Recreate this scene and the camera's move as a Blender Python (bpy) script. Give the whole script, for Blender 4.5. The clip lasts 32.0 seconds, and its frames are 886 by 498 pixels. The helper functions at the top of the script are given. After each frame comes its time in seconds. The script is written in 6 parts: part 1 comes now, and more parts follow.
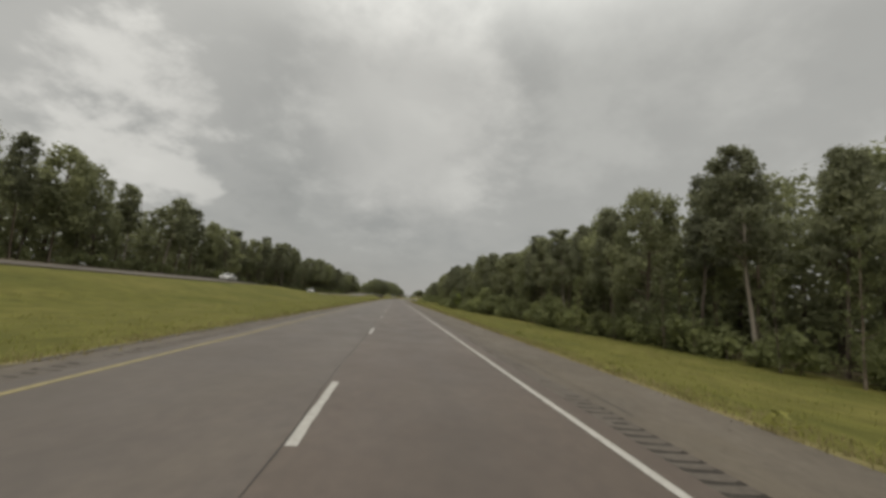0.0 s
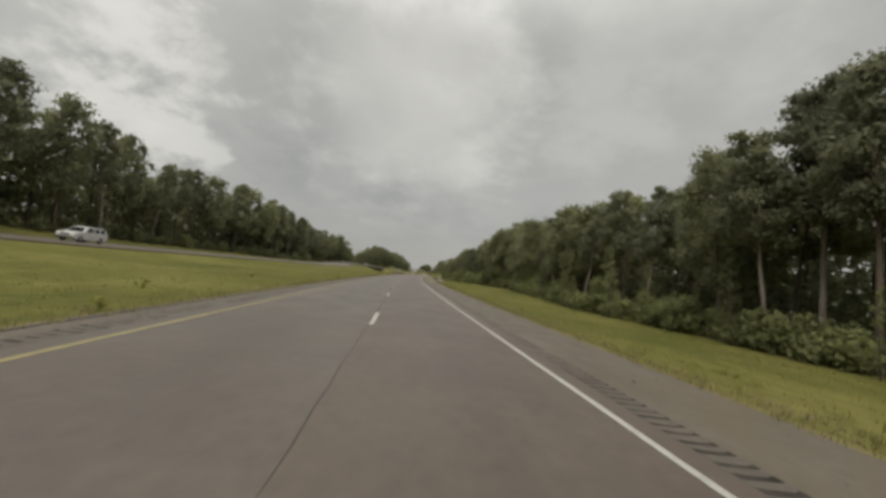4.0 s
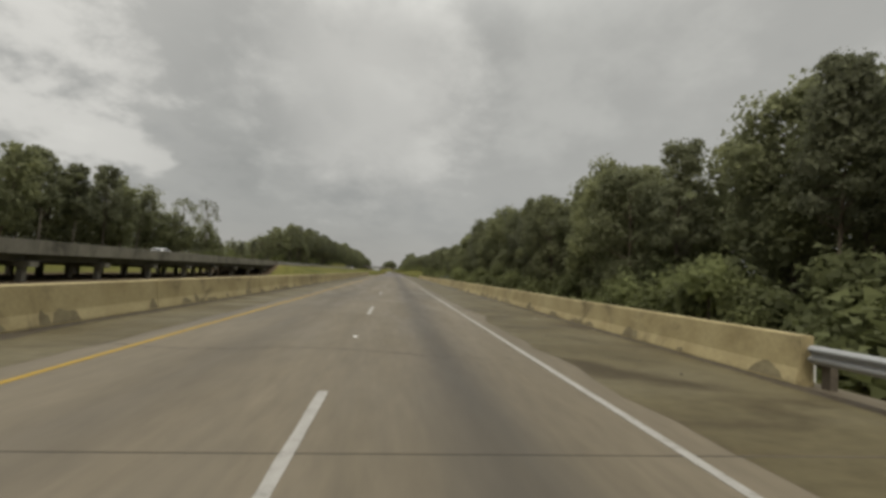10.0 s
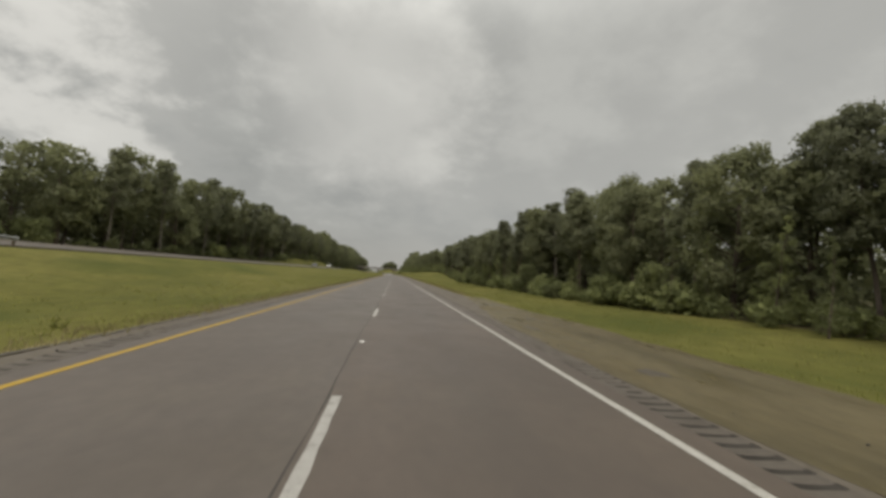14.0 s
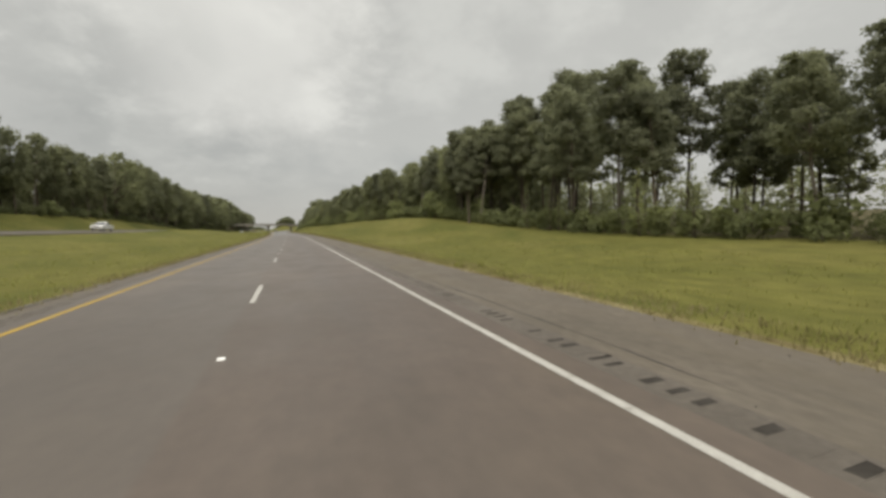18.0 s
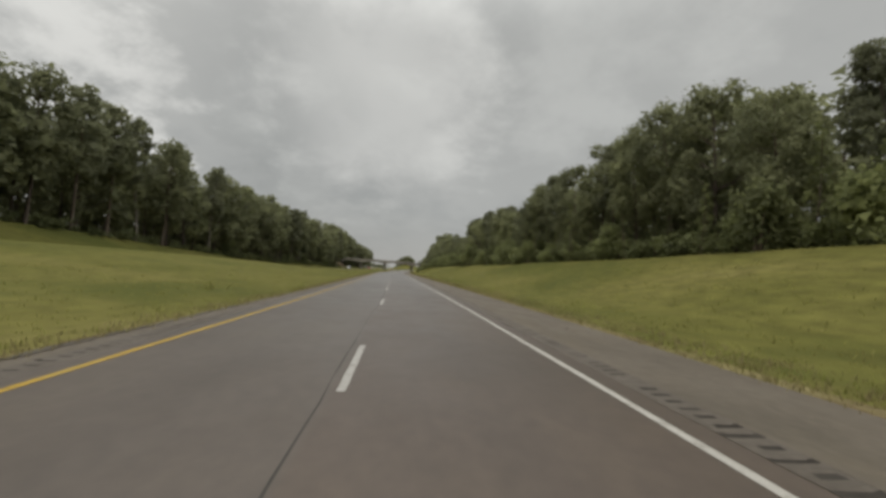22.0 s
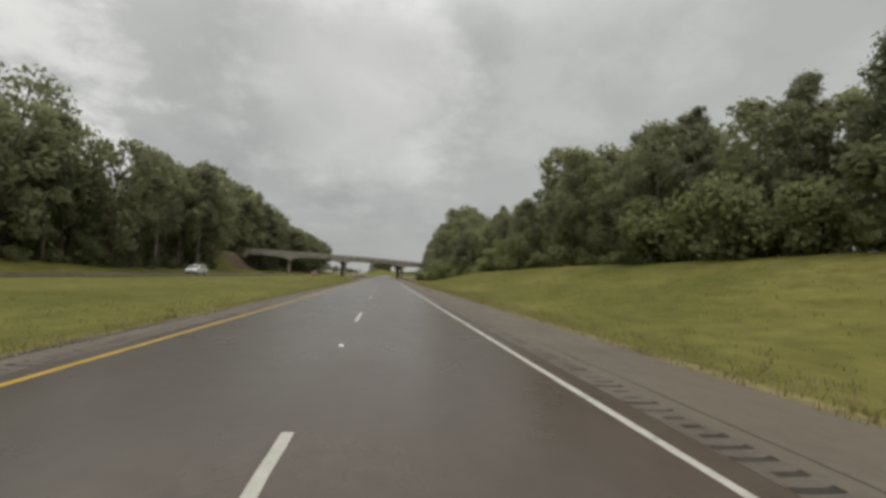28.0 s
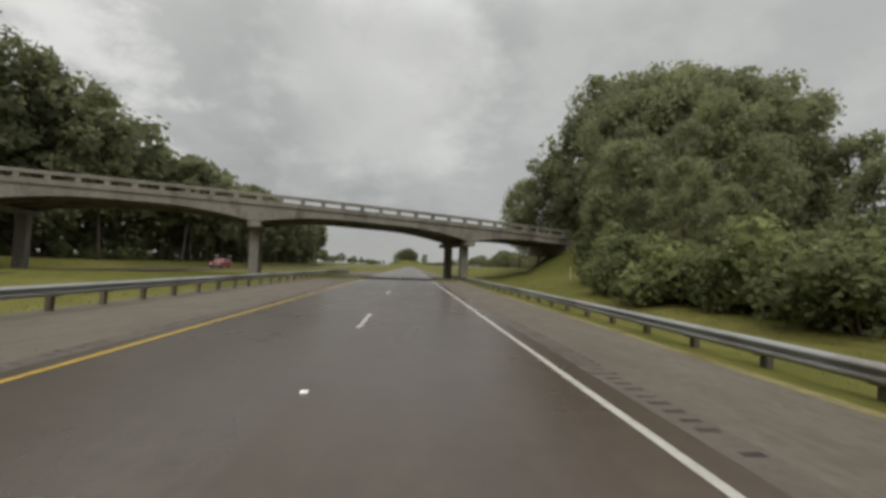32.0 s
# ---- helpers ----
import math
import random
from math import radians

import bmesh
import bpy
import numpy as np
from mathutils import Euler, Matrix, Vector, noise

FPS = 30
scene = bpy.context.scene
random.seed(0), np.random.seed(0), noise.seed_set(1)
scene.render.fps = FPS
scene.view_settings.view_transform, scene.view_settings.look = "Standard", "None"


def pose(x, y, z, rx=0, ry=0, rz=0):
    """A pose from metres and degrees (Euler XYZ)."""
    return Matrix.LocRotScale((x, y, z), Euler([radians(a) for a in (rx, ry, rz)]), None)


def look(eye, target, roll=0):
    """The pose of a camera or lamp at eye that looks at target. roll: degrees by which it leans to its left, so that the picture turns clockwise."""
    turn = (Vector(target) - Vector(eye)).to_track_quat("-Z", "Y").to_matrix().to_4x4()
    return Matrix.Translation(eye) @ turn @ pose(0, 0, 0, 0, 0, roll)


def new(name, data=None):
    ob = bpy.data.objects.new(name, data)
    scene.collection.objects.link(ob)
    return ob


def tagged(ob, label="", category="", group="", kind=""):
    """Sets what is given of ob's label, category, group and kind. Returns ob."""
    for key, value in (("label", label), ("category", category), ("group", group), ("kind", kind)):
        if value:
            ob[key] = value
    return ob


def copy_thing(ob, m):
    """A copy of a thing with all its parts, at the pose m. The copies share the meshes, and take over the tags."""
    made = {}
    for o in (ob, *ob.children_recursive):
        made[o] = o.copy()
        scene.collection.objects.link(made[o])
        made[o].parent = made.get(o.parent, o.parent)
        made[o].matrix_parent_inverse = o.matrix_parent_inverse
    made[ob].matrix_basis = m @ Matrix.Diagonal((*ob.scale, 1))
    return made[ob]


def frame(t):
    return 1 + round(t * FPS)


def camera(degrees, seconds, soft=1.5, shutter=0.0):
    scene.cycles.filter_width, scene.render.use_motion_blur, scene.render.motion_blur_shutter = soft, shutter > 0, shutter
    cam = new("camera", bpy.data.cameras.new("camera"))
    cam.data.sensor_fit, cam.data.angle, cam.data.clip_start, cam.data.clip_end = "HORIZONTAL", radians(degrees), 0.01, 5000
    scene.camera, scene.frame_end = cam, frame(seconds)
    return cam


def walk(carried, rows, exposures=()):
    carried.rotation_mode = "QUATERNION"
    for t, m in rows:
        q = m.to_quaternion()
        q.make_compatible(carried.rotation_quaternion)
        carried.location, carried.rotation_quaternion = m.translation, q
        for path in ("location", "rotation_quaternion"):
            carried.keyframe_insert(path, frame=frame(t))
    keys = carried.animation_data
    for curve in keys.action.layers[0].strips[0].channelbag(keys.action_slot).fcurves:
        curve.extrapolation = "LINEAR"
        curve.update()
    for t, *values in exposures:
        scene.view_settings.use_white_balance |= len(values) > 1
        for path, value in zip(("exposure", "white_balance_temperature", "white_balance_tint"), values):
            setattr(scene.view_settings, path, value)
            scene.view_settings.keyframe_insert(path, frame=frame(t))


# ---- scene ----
cam = camera(96.0, 32.0, soft=3.4)

# the road's course: how far its heading lies left of north, in degrees, at each distance along it
HEADINGS = ((-400, 4.2), (140, 4.2), (203, 1.9), (250, 0.75), (278, 0.0), (610, 0.0), (690, 1.0), (712, 2.1), (736, 2.75), (806, 2.9), (866, 0.1), (880, 0.0), (5000, 0.0))
RUN = np.arange(-400.0, 5001.0, 2.0)
TURN = np.radians(np.interp(RUN, *zip(*HEADINGS)))
TURN = np.convolve(np.pad(TURN, 6, "edge"), np.ones(13) / 13, "valid")
COURSE_X, COURSE_Y = -2.0 * np.cumsum(np.sin(TURN)), 2.0 * np.cumsum(np.cos(TURN))
COURSE_X -= np.interp(400.0, RUN, COURSE_X)
COURSE_Y += 400.0 - np.interp(400.0, RUN, COURSE_Y)


def on_course(x, y):
    """Where a point x metres right of the lane seam and y metres along the road lies on the map, and the road's heading there."""
    a = np.interp(y, RUN, TURN)
    near = np.clip(x, -300, 300)
    return np.interp(y, RUN, COURSE_X) + near * np.cos(a) + (x - near), np.interp(y, RUN, COURSE_Y) + near * np.sin(a) + np.minimum(0, y - RUN[0]), a


# seconds, metres right of the lane seam, metres along the road, height, yaw off the road's heading, pitch, roll of the rider's camera
ROWS = [
    (0.0, 0.89, -4.32, 1.56, -6.74, 7.42, -4.98),
    (0.5, 0.93, 11.63, 1.54, -7.70, 6.58, -2.98),
    (1.0, 0.96, 27.58, 1.57, -3.78, 4.55, -2.90),
    (1.5, 0.90, 43.53, 1.59, -4.15, 1.21, -3.79),
    (2.0, 0.83, 59.43, 1.61, -6.78, 0.37, -2.04),
    (2.5, 1.10, 75.30, 1.59, -3.46, -3.32, -0.48),
    (3.0, 0.85, 91.19, 1.61, -5.67, -0.32, -2.48),
    (3.5, 0.93, 107.07, 1.56, -5.27, 3.29, -3.53),
    (4.0, 0.61, 122.96, 1.57, -6.04, 3.83, -7.34),
    (4.5, 0.81, 138.89, 1.55, -8.49, 3.22, -5.01),
    (5.5, 0.78, 170.78, 1.56, -9.31, 4.14, -3.32),
    (6.5, 0.86, 202.66, 1.57, -10.12, 5.06, -1.63),
    (7.0, 0.78, 218.59, 1.59, -8.71, 2.27, -3.13),
    (7.5, 0.78, 234.50, 1.57, -8.61, 3.53, -2.08),
    (8.0, 0.70, 250.44, 1.56, -8.74, 2.63, -2.53),
    (8.5, 0.77, 266.43, 1.56, -8.65, 2.31, -1.75),
    (9.0, 0.81, 282.47, 1.56, -8.32, 4.76, -2.27),
    (9.5, 0.77, 298.58, 1.57, -6.67, 4.97, -3.62),
    (10.0, 0.78, 314.74, 1.57, -7.05, 3.63, -3.47),
    (10.5, 0.74, 330.94, 1.56, -8.07, 4.22, -3.15),
    (11.0, 0.71, 347.16, 1.55, -9.93, 5.05, -4.14),
    (11.5, 0.69, 363.36, 1.56, -9.63, 0.78, -3.41),
    (12.0, 0.62, 379.53, 1.57, -8.97, 7.19, -3.49),
    (12.5, 0.64, 395.64, 1.58, -5.06, 9.31, -3.47),
    (13.0, 0.69, 411.69, 1.59, -6.67, 3.15, -4.06),
    (13.5, 0.59, 427.67, 1.58, -7.25, 5.22, -3.58),
    (14.0, 0.59, 443.58, 1.57, -6.99, 3.92, -3.90),
    (14.5, 0.50, 459.40, 1.55, -7.06, 6.20, -3.28),
    (15.5, 0.59, 490.93, 1.56, -9.00, 5.06, -2.05),
    (16.5, 0.65, 522.43, 1.58, -10.93, 3.92, -0.82),
    (17.0, 0.72, 538.22, 1.59, -10.14, 3.30, -0.59),
    (17.5, 0.86, 554.03, 1.63, -18.63, -3.00, -3.20),
    (17.8, 0.87, 563.50, 1.64, -24.40, -5.00, -1.70),
    (18.0, 0.92, 569.86, 1.65, -20.70, -3.25, 1.20),
    (18.2, 0.98, 576.20, 1.65, -10.10, -4.20, 1.60),
    (18.5, 1.10, 585.72, 1.64, -3.00, -7.70, 0.40),
    (19.0, 1.06, 601.60, 1.60, -5.83, 0.27, -3.47),
    (19.5, 1.09, 617.47, 1.58, -4.63, 4.16, -7.25),
    (20.0, 1.02, 633.32, 1.56, -4.75, 6.36, -7.84),
    (20.5, 0.97, 649.16, 1.57, -5.77, 5.00, -5.55),
    (21.0, 0.97, 664.98, 1.57, -5.94, 4.48, -4.07),
    (21.5, 0.75, 680.79, 1.57, -6.36, 3.41, -3.43),
    (22.0, 0.66, 696.57, 1.57, -5.93, 3.17, -2.89),
    (22.5, 0.48, 712.30, 1.57, -7.33, 4.39, -2.38),
    (23.0, 0.19, 727.95, 1.57, -8.49, 3.93, -2.26),
    (23.5, 0.33, 743.52, 1.57, -9.39, 3.15, -1.35),
    (24.0, 0.28, 759.05, 1.57, -8.13, 3.08, -2.83),
    (24.5, 0.36, 774.57, 1.58, -8.73, 4.92, -4.96),
    (25.0, 0.48, 790.09, 1.59, -8.49, 3.15, -6.00),
    (25.5, 0.47, 805.64, 1.58, -8.85, 3.63, -6.90),
    (26.5, 0.58, 836.79, 1.57, -8.70, 3.30, -4.76),
    (27.5, 0.66, 867.98, 1.55, -8.55, 2.98, -2.62),
    (28.0, 0.83, 883.58, 1.55, -8.31, 4.06, -2.72),
    (28.5, 0.67, 899.17, 1.55, -8.34, 3.65, -3.73),
    (29.0, 0.61, 914.76, 1.55, -11.02, 6.48, -4.24),
    (29.5, 0.67, 930.36, 1.55, -7.94, 4.28, -5.57),
    (30.0, 0.56, 945.98, 1.56, -7.51, 6.05, -6.40),
    (30.5, 0.78, 961.64, 1.57, -6.19, 4.74, -6.44),
    (31.0, 0.90, 977.32, 1.58, -7.40, 5.11, -5.19),
    (31.5, 1.02, 992.98, 1.58, -6.31, 3.60, -3.81),
    (32.0, 1.23, 1008.64, 1.59, -4.63, 2.58, -2.14),]
PATH = []
for t, x, y, z, yaw, pitch, roll in ROWS:
    px, py, turn = on_course(x, y)
    PATH.append((t, pose(float(px), float(py), z, 90 + pitch, roll, yaw + math.degrees(turn))))
walk(cam, PATH,
     exposures=[(t, stops, kelvin, 10) for t, stops, kelvin in ((0.0, -0.02, 6950), (0.8, -0.2, 6950), (1.8, 0.02, 6950), (3.0, 0.36, 7000), (4.0, 0.1, 6950), (7.0, 0.12, 6950), (8.0, 0.16, 6950), (9.5, 0.0, 6950), (13.0, -0.02, 6980), (14.0, 0.05, 7000), (16.5, 0.1, 6950), (17.5, 0.32, 6950), (18.2, 0.45, 6950), (19.0, 0.46, 6900), (20.0, 0.22, 6850), (21.5, 0.07, 6800), (27.0, 0.17, 6750), (28.5, 0.17, 6730), (29.5, 0.05, 6720), (30.5, 0.05, 6710), (32.0, 0.17, 6700))])

# ---------------------------------------------------------------- sky and sun
SUN_EL, SUN_AZ = radians(48), radians(-165)
world = bpy.data.worlds.new("overcast_sky")
scene.world = world
world.use_nodes = True


class Nodes:
    """A short hand for building node trees."""

    def __init__(self, tree):
        self.tree = tree
        tree.nodes.clear()

    def add(self, kind, inputs=None, operation=None, clamp=False, data_type=None, blend=None, interp=None):
        n = self.tree.nodes.new(kind)
        if operation:
            n.operation = operation
        if clamp:
            n.use_clamp = True
        if data_type:
            n.data_type = data_type
        if blend:
            n.blend_type = blend
        if interp:
            n.interpolation_type = interp
        for k, v in (inputs or {}).items():
            if isinstance(v, bpy.types.NodeSocket):
                self.tree.links.new(v, n.inputs[k])
            else:
                n.inputs[k].default_value = v
        return n

    def math(self, op, a, b=0.0, c=0.0, clamp=False):
        return self.add("ShaderNodeMath", operation=op, clamp=clamp, inputs={0: a, 1: b, 2: c}).outputs[0]

    def vmath(self, op, a, b=(0, 0, 0)):
        return self.add("ShaderNodeVectorMath", operation=op, inputs={0: a, 1: b})

    def noise(self, vec, scale, detail=4.0, rough=0.55, distort=0.0):
        return self.add("ShaderNodeTexNoise", inputs={"Vector": vec, "Scale": scale, "Detail": detail,
                                                      "Roughness": rough, "Distortion": distort}).outputs[0]

    def ramp(self, fac, stops, smooth=False):
        n = self.add("ShaderNodeValToRGB", inputs={0: fac})
        el = n.color_ramp.elements
        while len(el) < len(stops):
            el.new(0.5)
        for e, (p, c) in zip(el, stops):
            e.position = p
            e.color = (c, c, c, 1) if isinstance(c, float) else (*c, 1)
        if smooth:
            n.color_ramp.interpolation = "EASE"
        return n.outputs[0]

    def mix(self, fac, a, b, blend="MIX"):
        n = self.add("ShaderNodeMix", data_type="RGBA", blend=blend)
        for i, v in ((0, fac), (6, a), (7, b)):
            if isinstance(v, bpy.types.NodeSocket):
                self.tree.links.new(v, n.inputs[i])
            else:
                n.inputs[i].default_value = v if i == 0 else (*v, 1)
        return n.outputs[2]


def sky():
    g = Nodes(world.node_tree)
    d = g.vmath("NORMALIZE", g.add("ShaderNodeTexCoord").outputs["Generated"]).outputs[0]
    xyz = g.add("ShaderNodeSeparateXYZ", inputs={0: d})
    up = g.math("MAXIMUM", xyz.outputs[2], 0.0)
    # clouds lie on a high flat layer, so they crowd together towards the horizon
    lift = g.math("ADD", up, 0.42)
    layer = g.add("ShaderNodeCombineXYZ", inputs={0: g.math("DIVIDE", xyz.outputs[0], lift),
                                                  1: g.math("DIVIDE", xyz.outputs[1], lift), 2: 0.3}).outputs[0]
    big = g.noise(layer, 1.1, 3.0, 0.5, 0.15)
    small = g.noise(layer, 3.4, 7.0, 0.6, 0.1)
    veil = g.math("ADD", g.math("MULTIPLY", big, 0.54), g.math("MULTIPLY", small, 0.46))
    cloud = g.ramp(veil, [(0.35, (0.376, 0.394, 0.400)), (0.5, (0.445, 0.462, 0.463)), (0.65, (0.538, 0.558, 0.556))], True)

    def patch(az, el, width, edge, gain):
        """A thinner place in the cloud, uneven at its rim."""
        a, e = radians(az), radians(el)
        way = (math.sin(a) * math.cos(e), math.cos(a) * math.cos(e), math.sin(e))
        dot = g.vmath("DOT_PRODUCT", d, way).outputs["Value"]
        dot = g.math("ADD", dot, g.math("MULTIPLY", g.math("SUBTRACT", small, 0.5), edge))
        lo = math.cos(radians(width))
        n = g.add("ShaderNodeMapRange", interp="SMOOTHSTEP", inputs={0: dot, 1: lo - 0.35 * (1 - lo), 2: lo + 0.85 * (1 - lo), 3: 0.0, 4: gain})
        return n.outputs[0]

    glow = g.math("ADD", patch(-5, 25, 16, 0.11, 0.14), patch(-37, 17, 9, 0.09, 0.2))
    glow = g.math("ADD", glow, patch(-46, 34, 24, 0.12, 0.07))
    glow = g.math("SUBTRACT", glow, patch(16, 26, 18, 0.1, 0.03))
    glow = g.math("SUBTRACT", glow, patch(-22, 22, 12, 0.1, 0.06))
    glow = g.math("SUBTRACT", glow, patch(-12, 9, 16, 0.08, 0.05))
    lit = g.vmath("ADD", cloud, g.add("ShaderNodeCombineXYZ", inputs={0: glow, 1: glow, 2: g.math("MULTIPLY", glow, 0.98)}).outputs[0]).outputs[0]
    murk = g.ramp(up, [(0.0, 1.0), (0.16, 0.0)], True)
    lit = g.mix(g.math("MULTIPLY", murk, 0.75), lit, (0.392, 0.40, 0.401))
    # an overcast sky is brightest overhead
    zenith = g.add("ShaderNodeMapRange", interp="SMOOTHSTEP", inputs={0: up, 1: 0.5, 2: 1.0, 3: 1.0, 4: 4.6}).outputs[0]
    lit = g.vmath("MULTIPLY", lit, g.add("ShaderNodeCombineXYZ", inputs={0: zenith, 1: zenith, 2: zenith}).outputs[0]).outputs[0]
    sky_tex = g.add("ShaderNodeTexSky")
    sky_tex.sky_type, sky_tex.sun_disc, sky_tex.sun_elevation, sky_tex.sun_rotation = "NISHITA", False, SUN_EL, SUN_AZ
    clear = g.add("ShaderNodeBackground", inputs={"Color": sky_tex.outputs[0], "Strength": 0.05})
    over = g.add("ShaderNodeBackground", inputs={"Color": lit, "Strength": 0.92})
    mixed = g.add("ShaderNodeMixShader", inputs={0: 0.94, 1: clear.outputs[0], 2: over.outputs[0]})
    g.add("ShaderNodeOutputWorld", inputs={0: mixed.outputs[0]})


sky()
sun = new("sun", bpy.data.lights.new("sun", "SUN"))
sun.data.energy, sun.data.angle, sun.data.color = 1.5, radians(40), (1.0, 0.97, 0.92)
sun.matrix_world = look((math.sin(-SUN_AZ) * -100 * math.cos(SUN_EL), math.cos(SUN_AZ) * 100 * math.cos(SUN_EL), 100 * math.sin(SUN_EL)), (0, 0, 0))


# ---------------------------------------------------------------- materials
def surface(name, stops, scale, fine=0.0, rough=(0.8, 0.9), bump=0.0, bump_scale=None, spec=0.5, metal=0.0,
            stain=None, stain_scale=0.3, stain_edge=(0.52, 0.68), per_object=0.0, per_island=0.0, stretch=(1, 1, 1), local=False, translucent=0.0, damp=None, tracks=(), lane=None):
    """A procedural surface: a noise ramp for the colour, finer grain, stains of their own shape, uneven gloss and relief."""
    m = bpy.data.materials.new(name)
    m.use_nodes = True
    g = Nodes(m.node_tree)
    if local:
        co = g.add("ShaderNodeTexCoord").outputs["Object"]
    else:
        co = g.add("ShaderNodeNewGeometry").outputs["Position"]
    vec = g.vmath("MULTIPLY", co, stretch).outputs[0]
    base = g.noise(vec, scale, 5.0, 0.6)
    col = g.ramp(base, stops)
    if fine:
        grain = g.noise(vec, scale * 14, 3.0, 0.6)
        col = g.mix(1.0, col, g.ramp(grain, [(0.25, 1.0 - fine), (0.75, 1.0 + fine)]), "MULTIPLY")
    if stain:
        s = g.noise(vec, stain_scale, 6.0, 0.62, 0.5)
        col = g.mix(g.ramp(s, [(stain_edge[0], 0.0), (stain_edge[1], 1.0)]), col, stain)
    if per_object:
        r = g.add("ShaderNodeObjectInfo").outputs["Random"]
        v = g.math("ADD", 1.0 - per_object, g.math("MULTIPLY", r, 2 * per_object))
        col = g.mix(1.0, col, g.add("ShaderNodeCombineXYZ", inputs={0: v, 1: v, 2: g.math("POWER", v, 0.8)}).outputs[0], "MULTIPLY")
    if per_island:
        r = g.add("ShaderNodeNewGeometry").outputs["Random Per Island"]
        v = g.math("ADD", 1.0 - per_island, g.math("MULTIPLY", r, 2 * per_island))
        col = g.mix(1.0, col, g.add("ShaderNodeCombineXYZ", inputs={0: v, 1: v, 2: g.math("POWER", v, 0.7)}).outputs[0], "MULTIPLY")
    if tracks or lane:
        road_x = g.add("ShaderNodeAttribute")
        road_x.attribute_name = "road_x"
        road_x = road_x.outputs["Fac"]
        across = g.math("ADD", road_x, g.math("MULTIPLY", g.math("SUBTRACT", g.noise(vec, 0.35, 3.0), 0.5), 0.5))
    for centre, half, deep in tracks:
        # oil and rubber along a wheel path, patchy
        d = g.math("DIVIDE", g.math("SUBTRACT", across, centre), half)
        band = g.math("POWER", 2.718, g.math("MULTIPLY", g.math("MULTIPLY", d, d), -1.0))
        band = g.math("MULTIPLY", band, g.math("ADD", 0.5, g.noise(vec, 0.5, 4.0)))
        col = g.mix(g.math("MULTIPLY", band, deep), col, (0.03, 0.027, 0.025))
    if lane:
        # the lane to the right of the seam was paved with browner stone
        f = g.add("ShaderNodeMapRange", inputs={0: road_x, 1: -0.16, 2: -0.08, 3: 0.0, 4: 1.0}).outputs[0]
        col = g.mix(f, col, g.mix(1.0, col, lane, "MULTIPLY"))
    wet = None
    if damp:
        # rain-darkened and smoother past a stretch of the road
        along = g.math("ADD", g.add("ShaderNodeSeparateXYZ", inputs={0: co}).outputs[1], g.math("MULTIPLY", g.noise(vec, 0.12, 3.0), 90.0))
        wet = g.add("ShaderNodeMapRange", interp="SMOOTHSTEP", inputs={0: along, 1: damp[0] + 45, 2: damp[1] + 45, 3: 0.0, 4: 1.0}).outputs[0]
        col = g.mix(g.math("MULTIPLY", wet, 0.2), col, (0.0, 0.0, 0.0))
    b = g.add("ShaderNodeBsdfPrincipled")
    g.tree.links.new(col, b.inputs["Base Color"])
    ro = g.add("ShaderNodeMapRange", inputs={0: g.noise(vec, scale * 2.3, 3.0), 1: 0.3, 2: 0.7, 3: rough[0], 4: rough[1]}).outputs[0]
    if wet is not None:
        ro = g.math("MULTIPLY", ro, g.math("SUBTRACT", 1.0, g.math("MULTIPLY", wet, 0.42)))
    g.tree.links.new(ro, b.inputs["Roughness"])
    b.inputs["Metallic"].default_value = metal
    b.inputs["Specular IOR Level"].default_value = spec
    if bump:
        h = g.noise(vec, bump_scale or scale * 20, 4.0, 0.7)
        bn = g.add("ShaderNodeBump", inputs={"Strength": 0.6, "Distance": bump, "Height": h})
        g.tree.links.new(bn.outputs[0], b.inputs["Normal"])
    out = b.outputs[0]
    if translucent:
        tr = g.add("ShaderNodeBsdfTranslucent")
        g.tree.links.new(col, tr.inputs[0])
        out = g.add("ShaderNodeMixShader", inputs={0: translucent, 1: out, 2: tr.outputs[0]}).outputs[0]
    g.add("ShaderNodeOutputMaterial", inputs={0: out})
    return m


ASPHALT = surface("asphalt", [(0.3, (0.073, 0.057, 0.044)), (0.5, (0.084, 0.067, 0.054)), (0.72, (0.097, 0.078, 0.060))], 0.4, fine=0.16, damp=(640, 780),
                  rough=(0.45, 0.56), bump=0.0009, bump_scale=60, spec=0.5, tracks=((1.85, 0.5, 0.16), (-1.85, 0.5, 0.1), (0.95, 0.3, 0.07), (2.75, 0.3, 0.07)), lane=(0.96, 0.9, 0.86), stain=(0.067, 0.055, 0.043), stain_scale=0.16, stain_edge=(0.45, 0.8), stretch=(1.0, 0.6, 1.0))
SHOULDER = surface("shoulder_asphalt", [(0.3, (0.084, 0.070, 0.053)), (0.55, (0.104, 0.087, 0.067)), (0.75, (0.120, 0.102, 0.080))], 0.6, fine=0.2,
                   rough=(0.6, 0.85), bump=0.006, bump_scale=70, spec=0.3, stain=(0.104, 0.085, 0.059), stain_scale=0.22, stretch=(1.0, 0.5, 1.0))
GROOVE = surface("rumble_asphalt", [(0.3, (0.071, 0.059, 0.047)), (0.7, (0.101, 0.086, 0.070))], 0.8, fine=0.2, rough=(0.55, 0.8), bump=0.005, bump_scale=80, spec=0.3)
GROOVE_FLOOR = surface("dark_groove_floor", [(0.3, (0.022, 0.019, 0.016)), (0.7, (0.056, 0.050, 0.043))], 1.5, fine=0.2, rough=(0.85, 0.95), spec=0.1)
